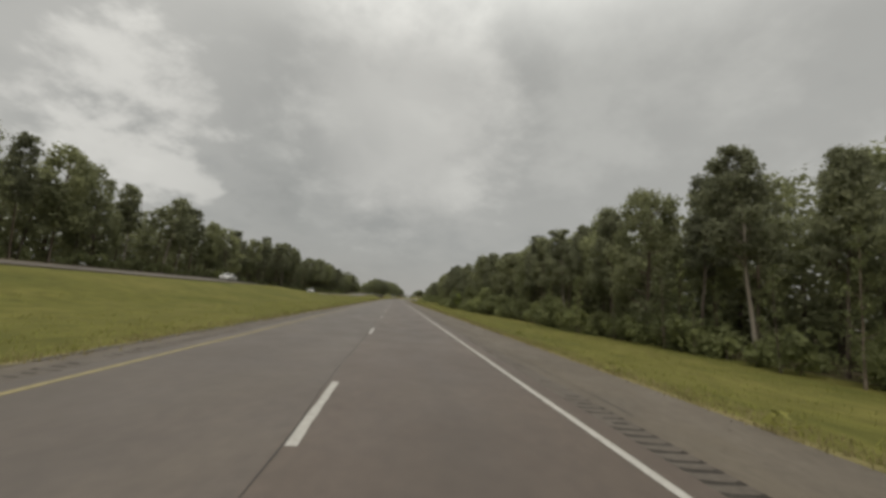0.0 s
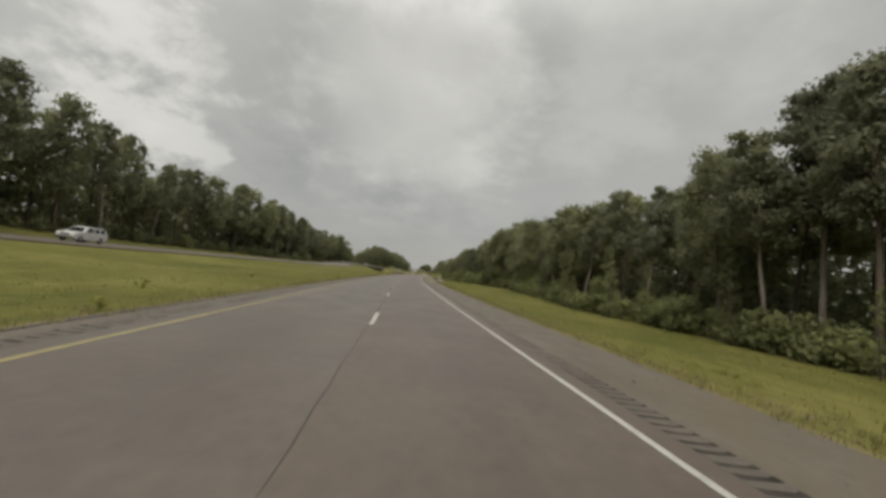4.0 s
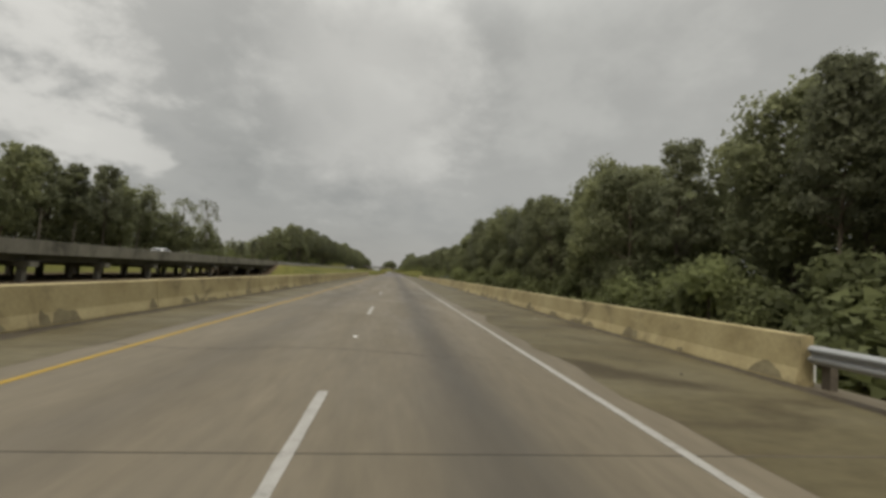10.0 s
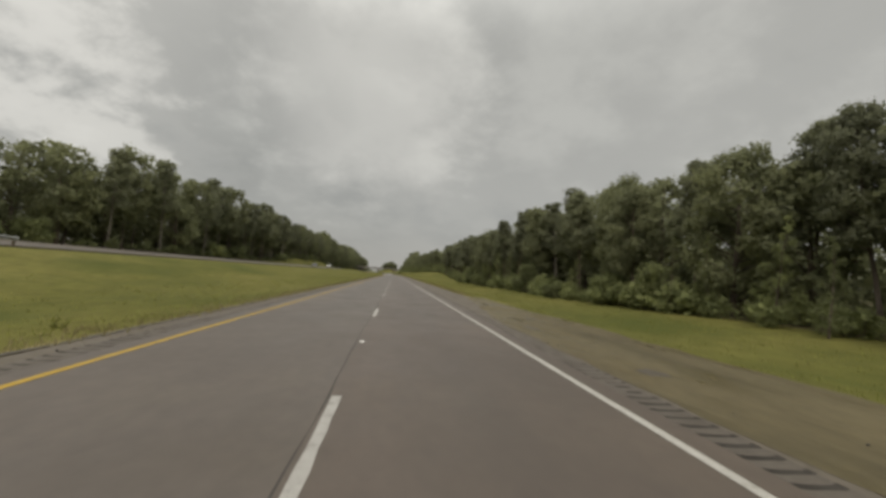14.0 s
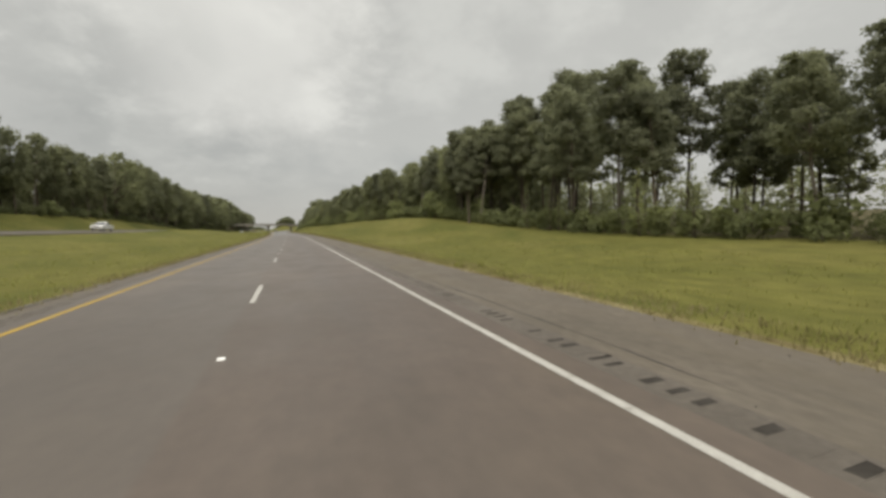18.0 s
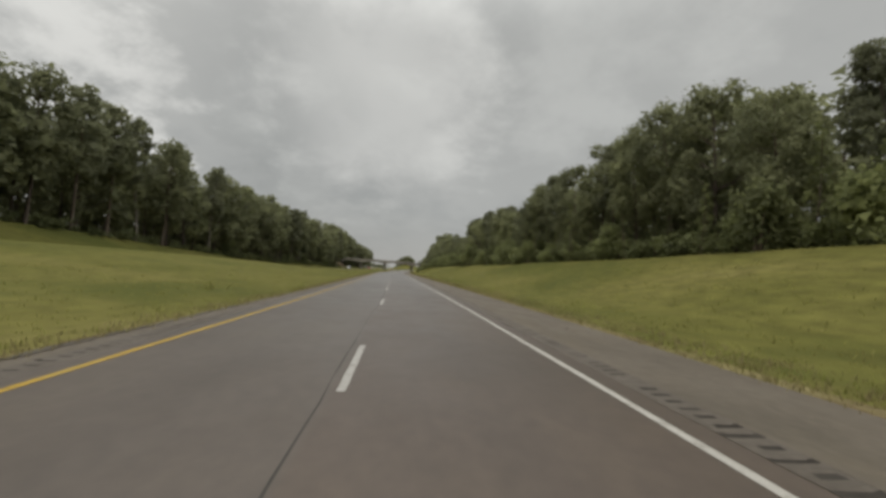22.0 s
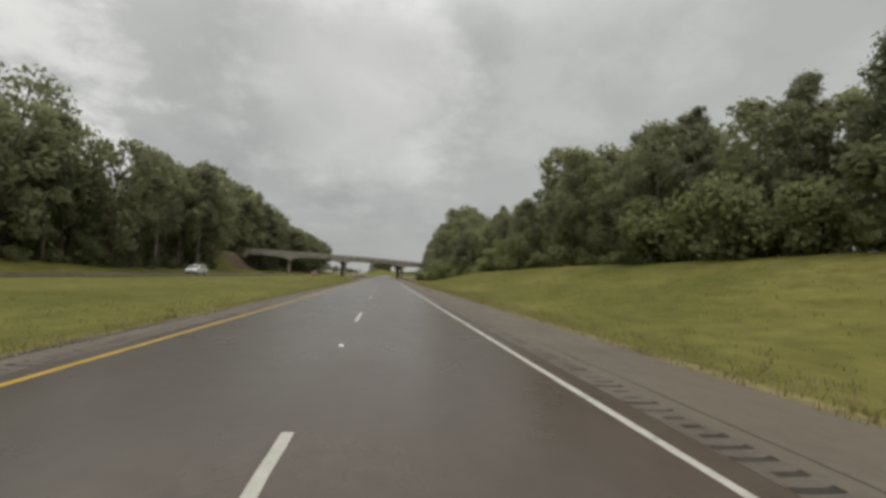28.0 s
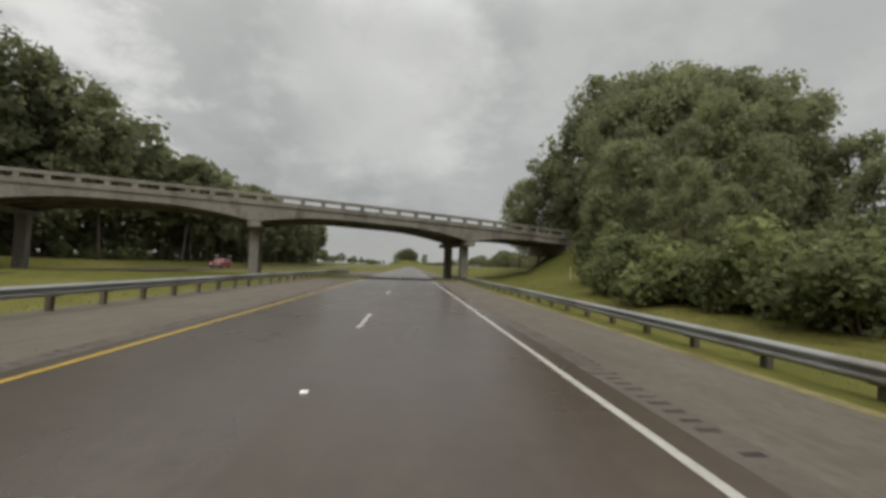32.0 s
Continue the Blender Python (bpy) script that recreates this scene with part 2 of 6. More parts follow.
MUD = surface("silted_shoulder", [(0.3, (0.083, 0.066, 0.034)), (0.5, (0.100, 0.081, 0.043)), (0.72, (0.117, 0.097, 0.053))], 0.5, fine=0.2, rough=(0.22, 0.85), bump=0.008,
              bump_scale=30, stain=(0.064, 0.053, 0.028), stain_scale=0.35, stretch=(1.0, 0.3, 1.0), spec=0.2)
WET_MUD = surface("wet_mud", [(0.3, (0.046, 0.036, 0.025)), (0.7, (0.068, 0.054, 0.037))], 1.2, fine=0.2, rough=(0.35, 0.6), bump=0.006, bump_scale=30)
CRACK = surface("crack_sealant", [(0.3, (0.033, 0.030, 0.026)), (0.7, (0.049, 0.045, 0.039))], 2.0, rough=(0.6, 0.8), spec=0.3)
CONCRETE = surface("deck_concrete", [(0.3, (0.112, 0.092, 0.061)), (0.5, (0.137, 0.113, 0.077)), (0.72, (0.162, 0.134, 0.093))], 0.5, fine=0.14, rough=(0.5, 0.72), tracks=((1.85, 0.62, 0.5), (-1.85, 0.6, 0.22)),
                   bump=0.003, bump_scale=60, stain=(0.103, 0.088, 0.063), stain_scale=0.2, stretch=(1.0, 0.2, 1.0), spec=0.4, per_object=0.04)
DAMP_SILT = surface("damp_silt", [(0.3, (0.082, 0.066, 0.034)), (0.5, (0.110, 0.092, 0.050)), (0.72, (0.128, 0.110, 0.066))], 0.5, fine=0.2, rough=(0.4, 0.7), bump=0.006, bump_scale=30, spec=0.2,
                    stain=(0.056, 0.043, 0.023), stain_scale=0.55, stain_edge=(0.5, 0.64), stretch=(0.45, 0.8, 1.0))
BARRIER = surface("barrier_concrete", [(0.3, (0.298, 0.239, 0.122)), (0.5, (0.387, 0.318, 0.170)), (0.72, (0.449, 0.376, 0.209))], 0.9, fine=0.12, rough=(0.75, 0.9), bump=0.004,
                  bump_scale=40, stain=(0.135, 0.111, 0.066), stain_scale=0.7, stain_edge=(0.55, 0.72), per_object=0.07, spec=0.3)
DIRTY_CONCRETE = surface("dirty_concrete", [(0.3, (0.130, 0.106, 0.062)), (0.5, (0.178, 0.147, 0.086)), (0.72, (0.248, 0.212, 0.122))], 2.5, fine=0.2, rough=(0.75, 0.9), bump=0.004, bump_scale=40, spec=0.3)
OLD_CONCRETE = surface("weathered_concrete", [(0.3, (0.153, 0.141, 0.118)), (0.5, (0.206, 0.190, 0.162)), (0.72, (0.254, 0.236, 0.202))], 0.5, fine=0.12, rough=(0.8, 0.92),
                       bump=0.004, bump_scale=30, stain=(0.097, 0.088, 0.076), stain_scale=0.45, stretch=(1, 1, 0.5), spec=0.3, per_object=0.05)
WHITE_PAINT = surface("white_road_paint", [(0.28, (0.181, 0.169, 0.147)), (0.42, (0.302, 0.289, 0.261)), (0.7, (0.353, 0.338, 0.309))], 5.0, fine=0.15, rough=(0.5, 0.7), bump=0.003,
                      bump_scale=80, per_object=0.08)
YELLOW_PAINT = surface("yellow_road_paint", [(0.28, (0.220, 0.142, 0.020)), (0.45, (0.317, 0.196, 0.013)), (0.7, (0.365, 0.234, 0.020))], 3.0, fine=0.15, rough=(0.5, 0.7), bump=0.003,
                       bump_scale=80, stain=(0.244, 0.179, 0.042), stain_scale=0.2, stain_edge=(0.56, 0.75))
FADED_YELLOW = surface("faded_yellow_paint", [(0.28, (0.142, 0.120, 0.066)), (0.45, (0.196, 0.163, 0.076)), (0.7, (0.229, 0.185, 0.082))], 3.0, fine=0.2, rough=(0.55, 0.75), bump=0.003, bump_scale=80)
GRASS = surface("mown_grass", [(0.3, (0.075, 0.078, 0.020)), (0.48, (0.104, 0.100, 0.026)), (0.62, (0.130, 0.119, 0.035)), (0.78, (0.163, 0.142, 0.054))], 0.12, fine=0.3,
                rough=(0.9, 1.0), bump=0.08, bump_scale=9, spec=0.1, stain=(0.064, 0.072, 0.017), stain_scale=0.11, stain_edge=(0.5, 0.72), stretch=(1.0, 0.55, 1.0))
STRAW = surface("dry_verge", [(0.3, (0.118, 0.108, 0.040)), (0.5, (0.170, 0.144, 0.065)), (0.7, (0.196, 0.166, 0.089))], 0.7, fine=0.35, rough=(0.95, 1.0), bump=0.05, bump_scale=14,
                spec=0.1, stain=(0.079, 0.052, 0.030), stain_scale=0.8, stretch=(1.0, 0.4, 1.0))
LITTER = surface("forest_floor", [(0.3, (0.045, 0.04, 0.02)), (0.6, (0.08, 0.068, 0.034)), (0.75, (0.1, 0.1, 0.04))], 0.4, fine=0.3, rough=(0.95, 1.0), bump=0.05, bump_scale=10, spec=0.1)
EARTH = surface("bare_earth", [(0.3, (0.070, 0.050, 0.030)), (0.5, (0.095, 0.068, 0.043)), (0.72, (0.117, 0.087, 0.057))], 0.4, fine=0.25, rough=(0.92, 1.0), bump=0.05, bump_scale=8, spec=0.15)
STRAW_BLADES = surface("straw_blades", [(0.3, (0.184, 0.165, 0.069)), (0.5, (0.250, 0.213, 0.105)), (0.72, (0.309, 0.257, 0.154))], 0.5, rough=(0.8, 0.95), spec=0.1, per_island=0.2, translucent=0.5)
BLADES = surface("grass_blades", [(0.3, (0.169, 0.177, 0.050)), (0.55, (0.226, 0.223, 0.069)), (0.75, (0.302, 0.275, 0.120))], 0.25, rough=(0.7, 0.9), spec=0.15, per_island=0.25, translucent=0.5)
LEAVES = surface("broad_leaves", [(0.3, (0.163, 0.174, 0.102)), (0.5, (0.221, 0.231, 0.129)), (0.72, (0.283, 0.293, 0.155))], 0.22, rough=(0.65, 0.85), spec=0.15, per_object=0.16, per_island=0.13, translucent=0.55)
NEEDLES = surface("pine_needles", [(0.3, (0.154, 0.161, 0.104)), (0.5, (0.201, 0.210, 0.131)), (0.72, (0.249, 0.258, 0.155))], 0.25, rough=(0.65, 0.85), spec=0.15, per_object=0.16, per_island=0.13, translucent=0.55)
SHRUB = surface("shrub_leaves", [(0.3, (0.140, 0.155, 0.076)), (0.5, (0.198, 0.215, 0.098)), (0.72, (0.252, 0.267, 0.122))], 0.16, rough=(0.65, 0.85), spec=0.15, per_object=0.28, per_island=0.2, translucent=0.55)
SAPLING = surface("young_leaves", [(0.3, (0.24, 0.3, 0.06)), (0.7, (0.36, 0.42, 0.1))], 0.5, rough=(0.6, 0.8), spec=0.2, per_island=0.2, translucent=0.5)
BARK = surface("bark", [(0.3, (0.07, 0.055, 0.042)), (0.55, (0.125, 0.1, 0.078)), (0.75, (0.19, 0.16, 0.13))], 1.6, fine=0.3, rough=(0.9, 1.0), bump=0.03, bump_scale=12, spec=0.15, stretch=(1, 1, 0.25), per_object=0.25)
PALE_BARK = surface("pale_bark", [(0.3, (0.160, 0.136, 0.112)), (0.7, (0.272, 0.240, 0.200))], 1.6, fine=0.3, rough=(0.9, 1.0), bump=0.02, bump_scale=12, spec=0.15, stretch=(1, 1, 0.3))
GALV = surface("galvanised_steel", [(0.3, (0.245, 0.245, 0.238)), (0.5, (0.316, 0.320, 0.316)), (0.72, (0.374, 0.377, 0.374))], 1.2, fine=0.1, rough=(0.42, 0.6), metal=0.55, stain=(0.166, 0.144, 0.119),
               stain_scale=0.6, stretch=(1, 0.3, 1), per_object=0.05)
POST = surface("weathered_post", [(0.3, (0.078, 0.064, 0.049)), (0.6, (0.129, 0.109, 0.086)), (0.75, (0.164, 0.144, 0.118))], 2.0, fine=0.25, rough=(0.85, 0.95), bump=0.006, bump_scale=30, stretch=(1, 1, 0.3), per_object=0.15, spec=0.25)
DARK_STEEL = surface("dark_beam_steel", [(0.3, (0.05, 0.046, 0.042)), (0.7, (0.09, 0.082, 0.074))], 0.7, rough=(0.6, 0.8), fine=0.1, spec=0.4)
PLASTIC_WHITE = surface("white_plastic", [(0.3, (0.62, 0.61, 0.58)), (0.7, (0.74, 0.73, 0.7))], 3.0, rough=(0.4, 0.55))
SIGN_YELLOW = surface("yellow_sheeting", [(0.3, (0.62, 0.33, 0.02)), (0.7, (0.72, 0.4, 0.03))], 4.0, rough=(0.35, 0.5))
BLACK = surface("black_sheeting", [(0.3, (0.018, 0.018, 0.018)), (0.7, (0.03, 0.03, 0.03))], 4.0, rough=(0.4, 0.55))


def car_paint(name, colour):
    return surface(name, [(0.3, tuple(c * 0.92 for c in colour)), (0.7, colour)], 1.2, rough=(0.22, 0.34), spec=0.6, stain=tuple(c * 0.75 + 0.02 for c in colour), stain_scale=0.9, stain_edge=(0.6, 0.9), local=True)


WHITE_CAR = car_paint("white_car_paint", (0.66, 0.66, 0.64))
SILVER_CAR = car_paint("silver_car_paint", (0.5, 0.5, 0.48))
RED_CAR = car_paint("red_car_paint", (0.26, 0.02, 0.018))
DARK_CAR = car_paint("dark_car_paint", (0.03, 0.032, 0.037))
GLASS = surface("tinted_glass", [(0.3, (0.012, 0.013, 0.014)), (0.7, (0.018, 0.019, 0.02))], 2.0, rough=(0.05, 0.1), spec=0.7)
RUBBER = surface("tyre_rubber", [(0.3, (0.02, 0.02, 0.02)), (0.7, (0.032, 0.031, 0.03))], 5.0, rough=(0.8, 0.9))
CHROME = surface("alloy", [(0.3, (0.5, 0.5, 0.5)), (0.7, (0.6, 0.6, 0.6))], 4.0, rough=(0.25, 0.35), metal=0.9)
LAMP_CLEAR = surface("clear_lens", [(0.3, (0.6, 0.6, 0.58)), (0.7, (0.75, 0.75, 0.72))], 4.0, rough=(0.1, 0.2))
LAMP_RED = surface("red_lens", [(0.3, (0.3, 0.01, 0.01)), (0.7, (0.4, 0.015, 0.012))], 4.0, rough=(0.1, 0.2))


# ---------------------------------------------------------------- builders
def link(name, mesh, material, parent=None, label="", m=None):
    ob = new(name, mesh)
    if material and not mesh.materials:
        for k in (material if isinstance(material, (list, tuple)) else [material]):
            mesh.materials.append(k)
    if parent:
        ob.parent = parent
    if m is not None:
        ob.matrix_basis = m
    if label:
        ob["label"] = label
    return ob


def part(name, bm, material, parent=None, label="", m=None):
    mesh = bpy.data.meshes.new(name)
    bmesh.ops.recalc_face_normals(bm, faces=bm.faces)
    bm.to_mesh(mesh)
    bm.free()
    return link(name, mesh, material, parent, label, m)


def raw(name, verts, faces, smooth=False, mats=None):
    """A mesh from arrays of vertices and of faces with one number of corners."""
    verts, faces = np.asarray(verts, dtype=np.float32), np.asarray(faces, dtype=np.int32)
    mesh = bpy.data.meshes.new(name)
    n = faces.shape[1]
    mesh.vertices.add(len(verts))
    mesh.vertices.foreach_set("co", verts.ravel())
    mesh.loops.add(faces.size)
    mesh.loops.foreach_set("vertex_index", faces.ravel())
    mesh.polygons.add(len(faces))
    mesh.polygons.foreach_set("loop_start", np.arange(0, faces.size, n, dtype=np.int32))
    if mats is not None:
        mesh.polygons.foreach_set("material_index", np.asarray(mats, dtype=np.int32))
    mesh.polygons.foreach_set("use_smooth", np.full(len(faces), smooth))
    mesh.update(calc_edges=True)
    return mesh


def thing(name, label, category, group="", m=None):
    ob = tagged(new(name), label, category, group)
    if m is not None:
        ob.matrix_basis = m
    return ob


def box(x0, x1, y0, y1, z0, z1, bevel=0.0, bm=None):
    b = bmesh.new()
    bmesh.ops.create_cube(b, size=1.0)
    for v in b.verts:
        v.co = (x0 + (v.co.x + 0.5) * (x1 - x0), y0 + (v.co.y + 0.5) * (y1 - y0), z0 + (v.co.z + 0.5) * (z1 - z0))
    if bevel:
        bmesh.ops.bevel(b, geom=list(b.edges), offset=bevel, segments=2, affect="EDGES", profile=0.6)
    if bm is None:
        return b
    tmp = bpy.data.meshes.new("tmp")
    b.to_mesh(tmp)
    b.free()
    bm.from_mesh(tmp)
    bpy.data.meshes.remove(tmp)
    return bm


def cyl(r, depth, axis="z", at=(0, 0, 0), seg=16, r2=None, bevel=0.0):
    b = bmesh.new()
    bmesh.ops.create_cone(b, cap_ends=True, segments=seg, radius1=r, radius2=r if r2 is None else r2, depth=depth)
    if bevel:
        bmesh.ops.bevel(b, geom=[e for e in b.edges if len(e.link_faces) == 2 and any(len(f.verts) > 4 for f in e.link_faces)], offset=bevel, segments=2, affect="EDGES")
    if axis == "x":
        bmesh.ops.rotate(b, verts=b.verts, matrix=Matrix.Rotation(radians(90), 3, "Y"))
    elif axis == "y":
        bmesh.ops.rotate(b, verts=b.verts, matrix=Matrix.Rotation(radians(90), 3, "X"))
    bmesh.ops.translate(b, verts=b.verts, vec=at)
    return b


def sweep(profile, ys, place=None, closed=True, caps=True):
    """A cross-section of (x, z) points run along y; place(x, y, z) may bend it."""
    b = bmesh.new()
    rings = []
    for y in ys:
        rings.append([b.verts.new(place(x, y, z) if place else (x, y, z)) for x, z in profile])
    n = len(profile)
    for a, c in zip(rings, rings[1:]):
        for i in range(n if closed else n - 1):
            j = (i + 1) % n
            b.faces.new((a[i], a[j], c[j], c[i]))
    if closed and caps:
        b.faces.new(rings[0])
        b.faces.new(list(reversed(rings[-1])))
    return b


def table(pairs):
    ks, vs = zip(*pairs)
    return lambda y: float(np.interp(y, ks, vs))


# ---------------------------------------------------------------- the lie of the land
# height of the far carriageway, of the bank beyond it and of the wood's edge at either side, along the road
FAR_Z = table([(-100, 1.5), (58, 1.5), (91, 1.72), (110, 1.4), (130, 0.8), (155, 0.1), (255, 0.1), (285, 0.25), (320, 1.5), (430, 1.5), (480, 1.7), (576, 1.66), (613, 1.72), (740, 1.9), (820, 0.8), (900, 0.0), (1100, -0.05)])
CREST = table([(650, 0.0), (695, 0.5), (780, 0.5), (830, 0.0)])
BANK = table([(-100, 0.035), (110, 0.035), (135, 0.015), (160, 0.0), (425, 0.0), (450, 0.05), (720, 0.05), (880, -0.02), (1100, -0.02)])
LEFT_Z = table([(-100, 2.1), (110, 2.0), (140, 1.1), (200, 0.5), (290, 0.3), (330, -1.0), (420, -0.5), (450, 2.0), (560, 2.4), (602, 2.4), (622, 4.0), (644, 5.3), (695, 6.0), (743, 5.3), (790, 3.8), (830, 2.4), (870, 1.5), (930, 1.9), (948, 1.1), (962, 0.6), (1000, 0.7), (1100, 0.8)])
RIGHT_Z = table([(-100, -0.4), (130, -0.3), (200, 0.0), (290, -0.1), (330, -1.6), (413, -1.4), (424, 0.05), (445, 0.1), (560, 0.1), (600, 0.7), (640, 3.3), (700, 3.6), (800, 3.3), (930, 3.4), (970, 2.9), (1000, 1.2), (1015, 1.2), (1100, 1.6)])
MEDIAN_Z = table([(-100, -0.3), (300, -0.5), (330, -1.9), (415, -1.9), (440, -0.2), (560, -0.1), (640, 0.3), (720, 0.5), (800, 0.5), (860, -0.2), (1100, -0.3)])
DITCH_Z = table([(-100, -0.35), (205, -0.25), (232, 0.12), (258, 0.12), (275, -0.1), (304, -0.1), (330, -1.6), (413, -1.6), (424, -0.35), (440, -0.25), (600, -0.1), (640, 0.35), (950, 0.4), (985, 0.0), (1000, -0.25), (1040, -0.25), (1100, -0.1)])


def smooth(f, y, w=9.0):
    return (f(y - w) + f(y) * 2 + f(y + w)) / 4


BRIDGE_Y0, BRIDGE_Y1 = 312.6, 427.8


def far_level(x, y):
    """Height of the opposite carriageway, which is banked in its curves."""
    return smooth(FAR_Z, y) + smooth(BANK, y) * (-29.0 - x)


def gap_depth(y):
    """How far the land under the near bridge drops to the creek."""
    t = min((y - BRIDGE_Y0 - 6.7) / 12.0, (BRIDGE_Y1 - 1.0 - y) / 12.0)
    return -2.6 * max(0.0, min(1.0, t)) ** 0.8 if t > 0 else 0.0


def ground_z(x, y):
    left, right = smooth(LEFT_Z, y), smooth(RIGHT_Z, y)
    under = -0.16 + gap_depth(y)
    xs = [-400, -80, -47, -41.4, -40.1, -28.7, -27.4, -15, -8, -4.9, -4.75, 6.75, 6.9, 11, 20, 30, 80, 400]
    zs = [left + 3, left + 0.8, left, far_level(-41.4, y) - 0.06, far_level(-40.1, y) - 0.12, far_level(-28.7, y) - 0.12, far_level(-27.4, y) - 0.06 + smooth(CREST, y), smooth(MEDIAN_Z, y), min(-0.12, 0.5 * smooth(MEDIAN_Z, y)),
          -0.012 + gap_depth(y), under, under, -0.012 + gap_depth(y), smooth(DITCH_Z, y), right, right + 0.4, right + 0.8, right + 2]
    if 328 < y < 418:
        deep = min(1.0, (y - 328) / 7.0, (418 - y) / 7.0)
        for i in (3, 4, 5, 6):
            zs[i] -= deep * (zs[i] + 1.12)
    z = float(np.interp(x, xs, zs))
    # banks that carry the overpass, dropping steeply towards the roads
    for side, edge in ((1, 16.0), (-1, -47.5)):
        axis = 1058.6 + 0.3 * (x - 9)
        off = max(0.0, abs(y - axis) - 5.5)
        t = (x - edge) * side / 8.5
        top = 6.35 - 0.037 * x if x > 0 else 7.3
        h = top * max(0.0, min(1.0, t)) - off * 0.55
        z = max(z, min(h, top))
    z += 22.0 * math.exp(-((x + 6) / 34) ** 2 - ((y - 2010) / 60) ** 2)
    if abs(x) > 9 and not -42.5 < x < -27:
        z += 0.18 * noise.noise(Vector((x * 0.07, y * 0.05, 3.0)))
    return z


# ---------------------------------------------------------------- ground and roads
def build_ground():
    xs = np.array([-1500, -700, -400, -200, -120, -80, -64, -56, -51, -48.5, -47, -45, -43.5, -42, -41.3, -40.3, -40.1, -28.75, -28.6, -27.5, -25, -22, -19, -16, -13,
                   -10.5, -8.5, -7, -6, -5.2, -4.9, -4.7, 6.7, 6.9, 7.2, 8, 9, 10, 11.5, 13, 14.5, 16, 17.5, 19, 20.5, 22, 24.5, 27, 30, 36, 46, 80, 120, 200, 400, 700, 1500])
    ys = np.concatenate([[-900, -400, -200], np.arange(-120, 312, 4.0), np.arange(312, 336, 1.5), np.arange(336, 412, 4.0), np.arange(412, 434, 1.5), np.arange(434, 1030, 4.0),
                         np.arange(1030, 1090, 2.0), np.arange(1090, 1300, 8.0), [1350, 1500, 1800, 1860], np.arange(1890, 2140, 20.0), [2180, 2300, 3000, 4500]])
    verts = np.array([(x, y, ground_z(max(-390, min(390, x)), max(-100, min(1300 if y < 1850 or y > 2200 else 2200, y)))) for y in ys for x in xs])
    nx = len(xs)
    j, i = np.meshgrid(np.arange(len(ys) - 1), np.arange(nx - 1), indexing="ij")
    a = (j * nx + i).ravel()
    faces = np.stack([a, a + 1, a + nx + 1, a + nx], axis=1)
    mid = verts[faces].mean(axis=1)
    x, y = mid[:, 0], mid[:, 1]
    mats = np.zeros(len(faces), int)
    mats[(x > 6.7) & (x < 7.2)] = 1
    mats[(x < -4.7) & (x > -5.15)] = 1
    edge = np.array([wood_edge(1, v) for v in y])
    mats[x > edge + 1.5] = 2
    edge = np.array([wood_edge(-1, v) for v in y])
    mats[x < edge - 1.5] = 2
    mats[(x > -9) & (x < 9) & (y > 320) & (y < 427)] = 3
    mats[(x < -47) & (x > -64) & (abs(y - 1041) < 9)] = 3
    mats[(x > -41) & (x < -27.5) & (y > 326) & (y < 420)] = 3
    ob = link("ground", raw("ground", verts, faces, True, mats), [GRASS, STRAW, LITTER, EARTH])
    tagged(ob, "rolling grass verge and median with woodland floor beyond", "ground", kind="structure")


WOOD_R = table([(-200, 19), (130, 19.5), (170, 20), (205, 25), (225, 29), (255, 27), (290, 20), (315, 17.5), (418, 17.5), (425, 21.5), (438, 21.5), (446, 19), (560, 20), (574, 23), (625, 25), (645, 24), (670, 22), (960, 21.5), (985, 22), (1003, 16), (1030, 14.5), (1043, 17), (1050, 30), (1068, 24), (1085, 40), (1120, 62), (3000, 90)])
WOOD_L = table([(-200, -46), (290, -46), (330, -56), (470, -58), (520, -50), (600, -47), (1000, -46), (1028, -56), (1056, -60), (1075, -48), (1220, -48), (1300, -85), (3000, -110)])


def wood_edge(side, y):
    return WOOD_R(y) if side > 0 else WOOD_L(y)


def slab(name, x0, x1, y0, y1, material, parent, label="", top=0.0, thick=0.14, step=12.0, height=None):
    ys = np.append(np.arange(y0, y1 - 0.5 * step, step), y1)
    prof = [(x0, top - thick), (x1, top - thick), (x1, top), (x0, top)]
    place = (lambda x, y, z: (x, y, z + height(x, y))) if height else None
    return part(name, sweep(prof, ys, place), material, parent, label)


def ribbon(name, x, width, y0, y1, material, parent, z=0.004, step=1.7, wear=0.008, height=None, wander=0.0, seed=1):
    """A painted or sealed strip with an uneven rim."""
    rng = np.random.default_rng(seed)
    ys = np.append(np.arange(y0, y1, step), y1)
    n = len(ys)
    c = x + (np.cumsum(rng.normal(0, wander, n)) if wander else np.zeros(n))
    if wander:
        c = x + (c - x) - np.linspace(0, c[-1] - x, n)
    l, r = c - width / 2 + rng.uniform(-wear, wear, n), c + width / 2 + rng.uniform(-wear, wear, n)
    zz = np.array([z + (height(x, y) if height else 0.0) for y in ys])
    verts = np.concatenate([np.stack([l, ys, zz], 1), np.stack([r, ys, zz], 1)])
    i = np.arange(n - 1)
    return link(name, raw(name, verts, np.stack([i, i + n, i + n + 1, i + 1], 1)), material, parent)


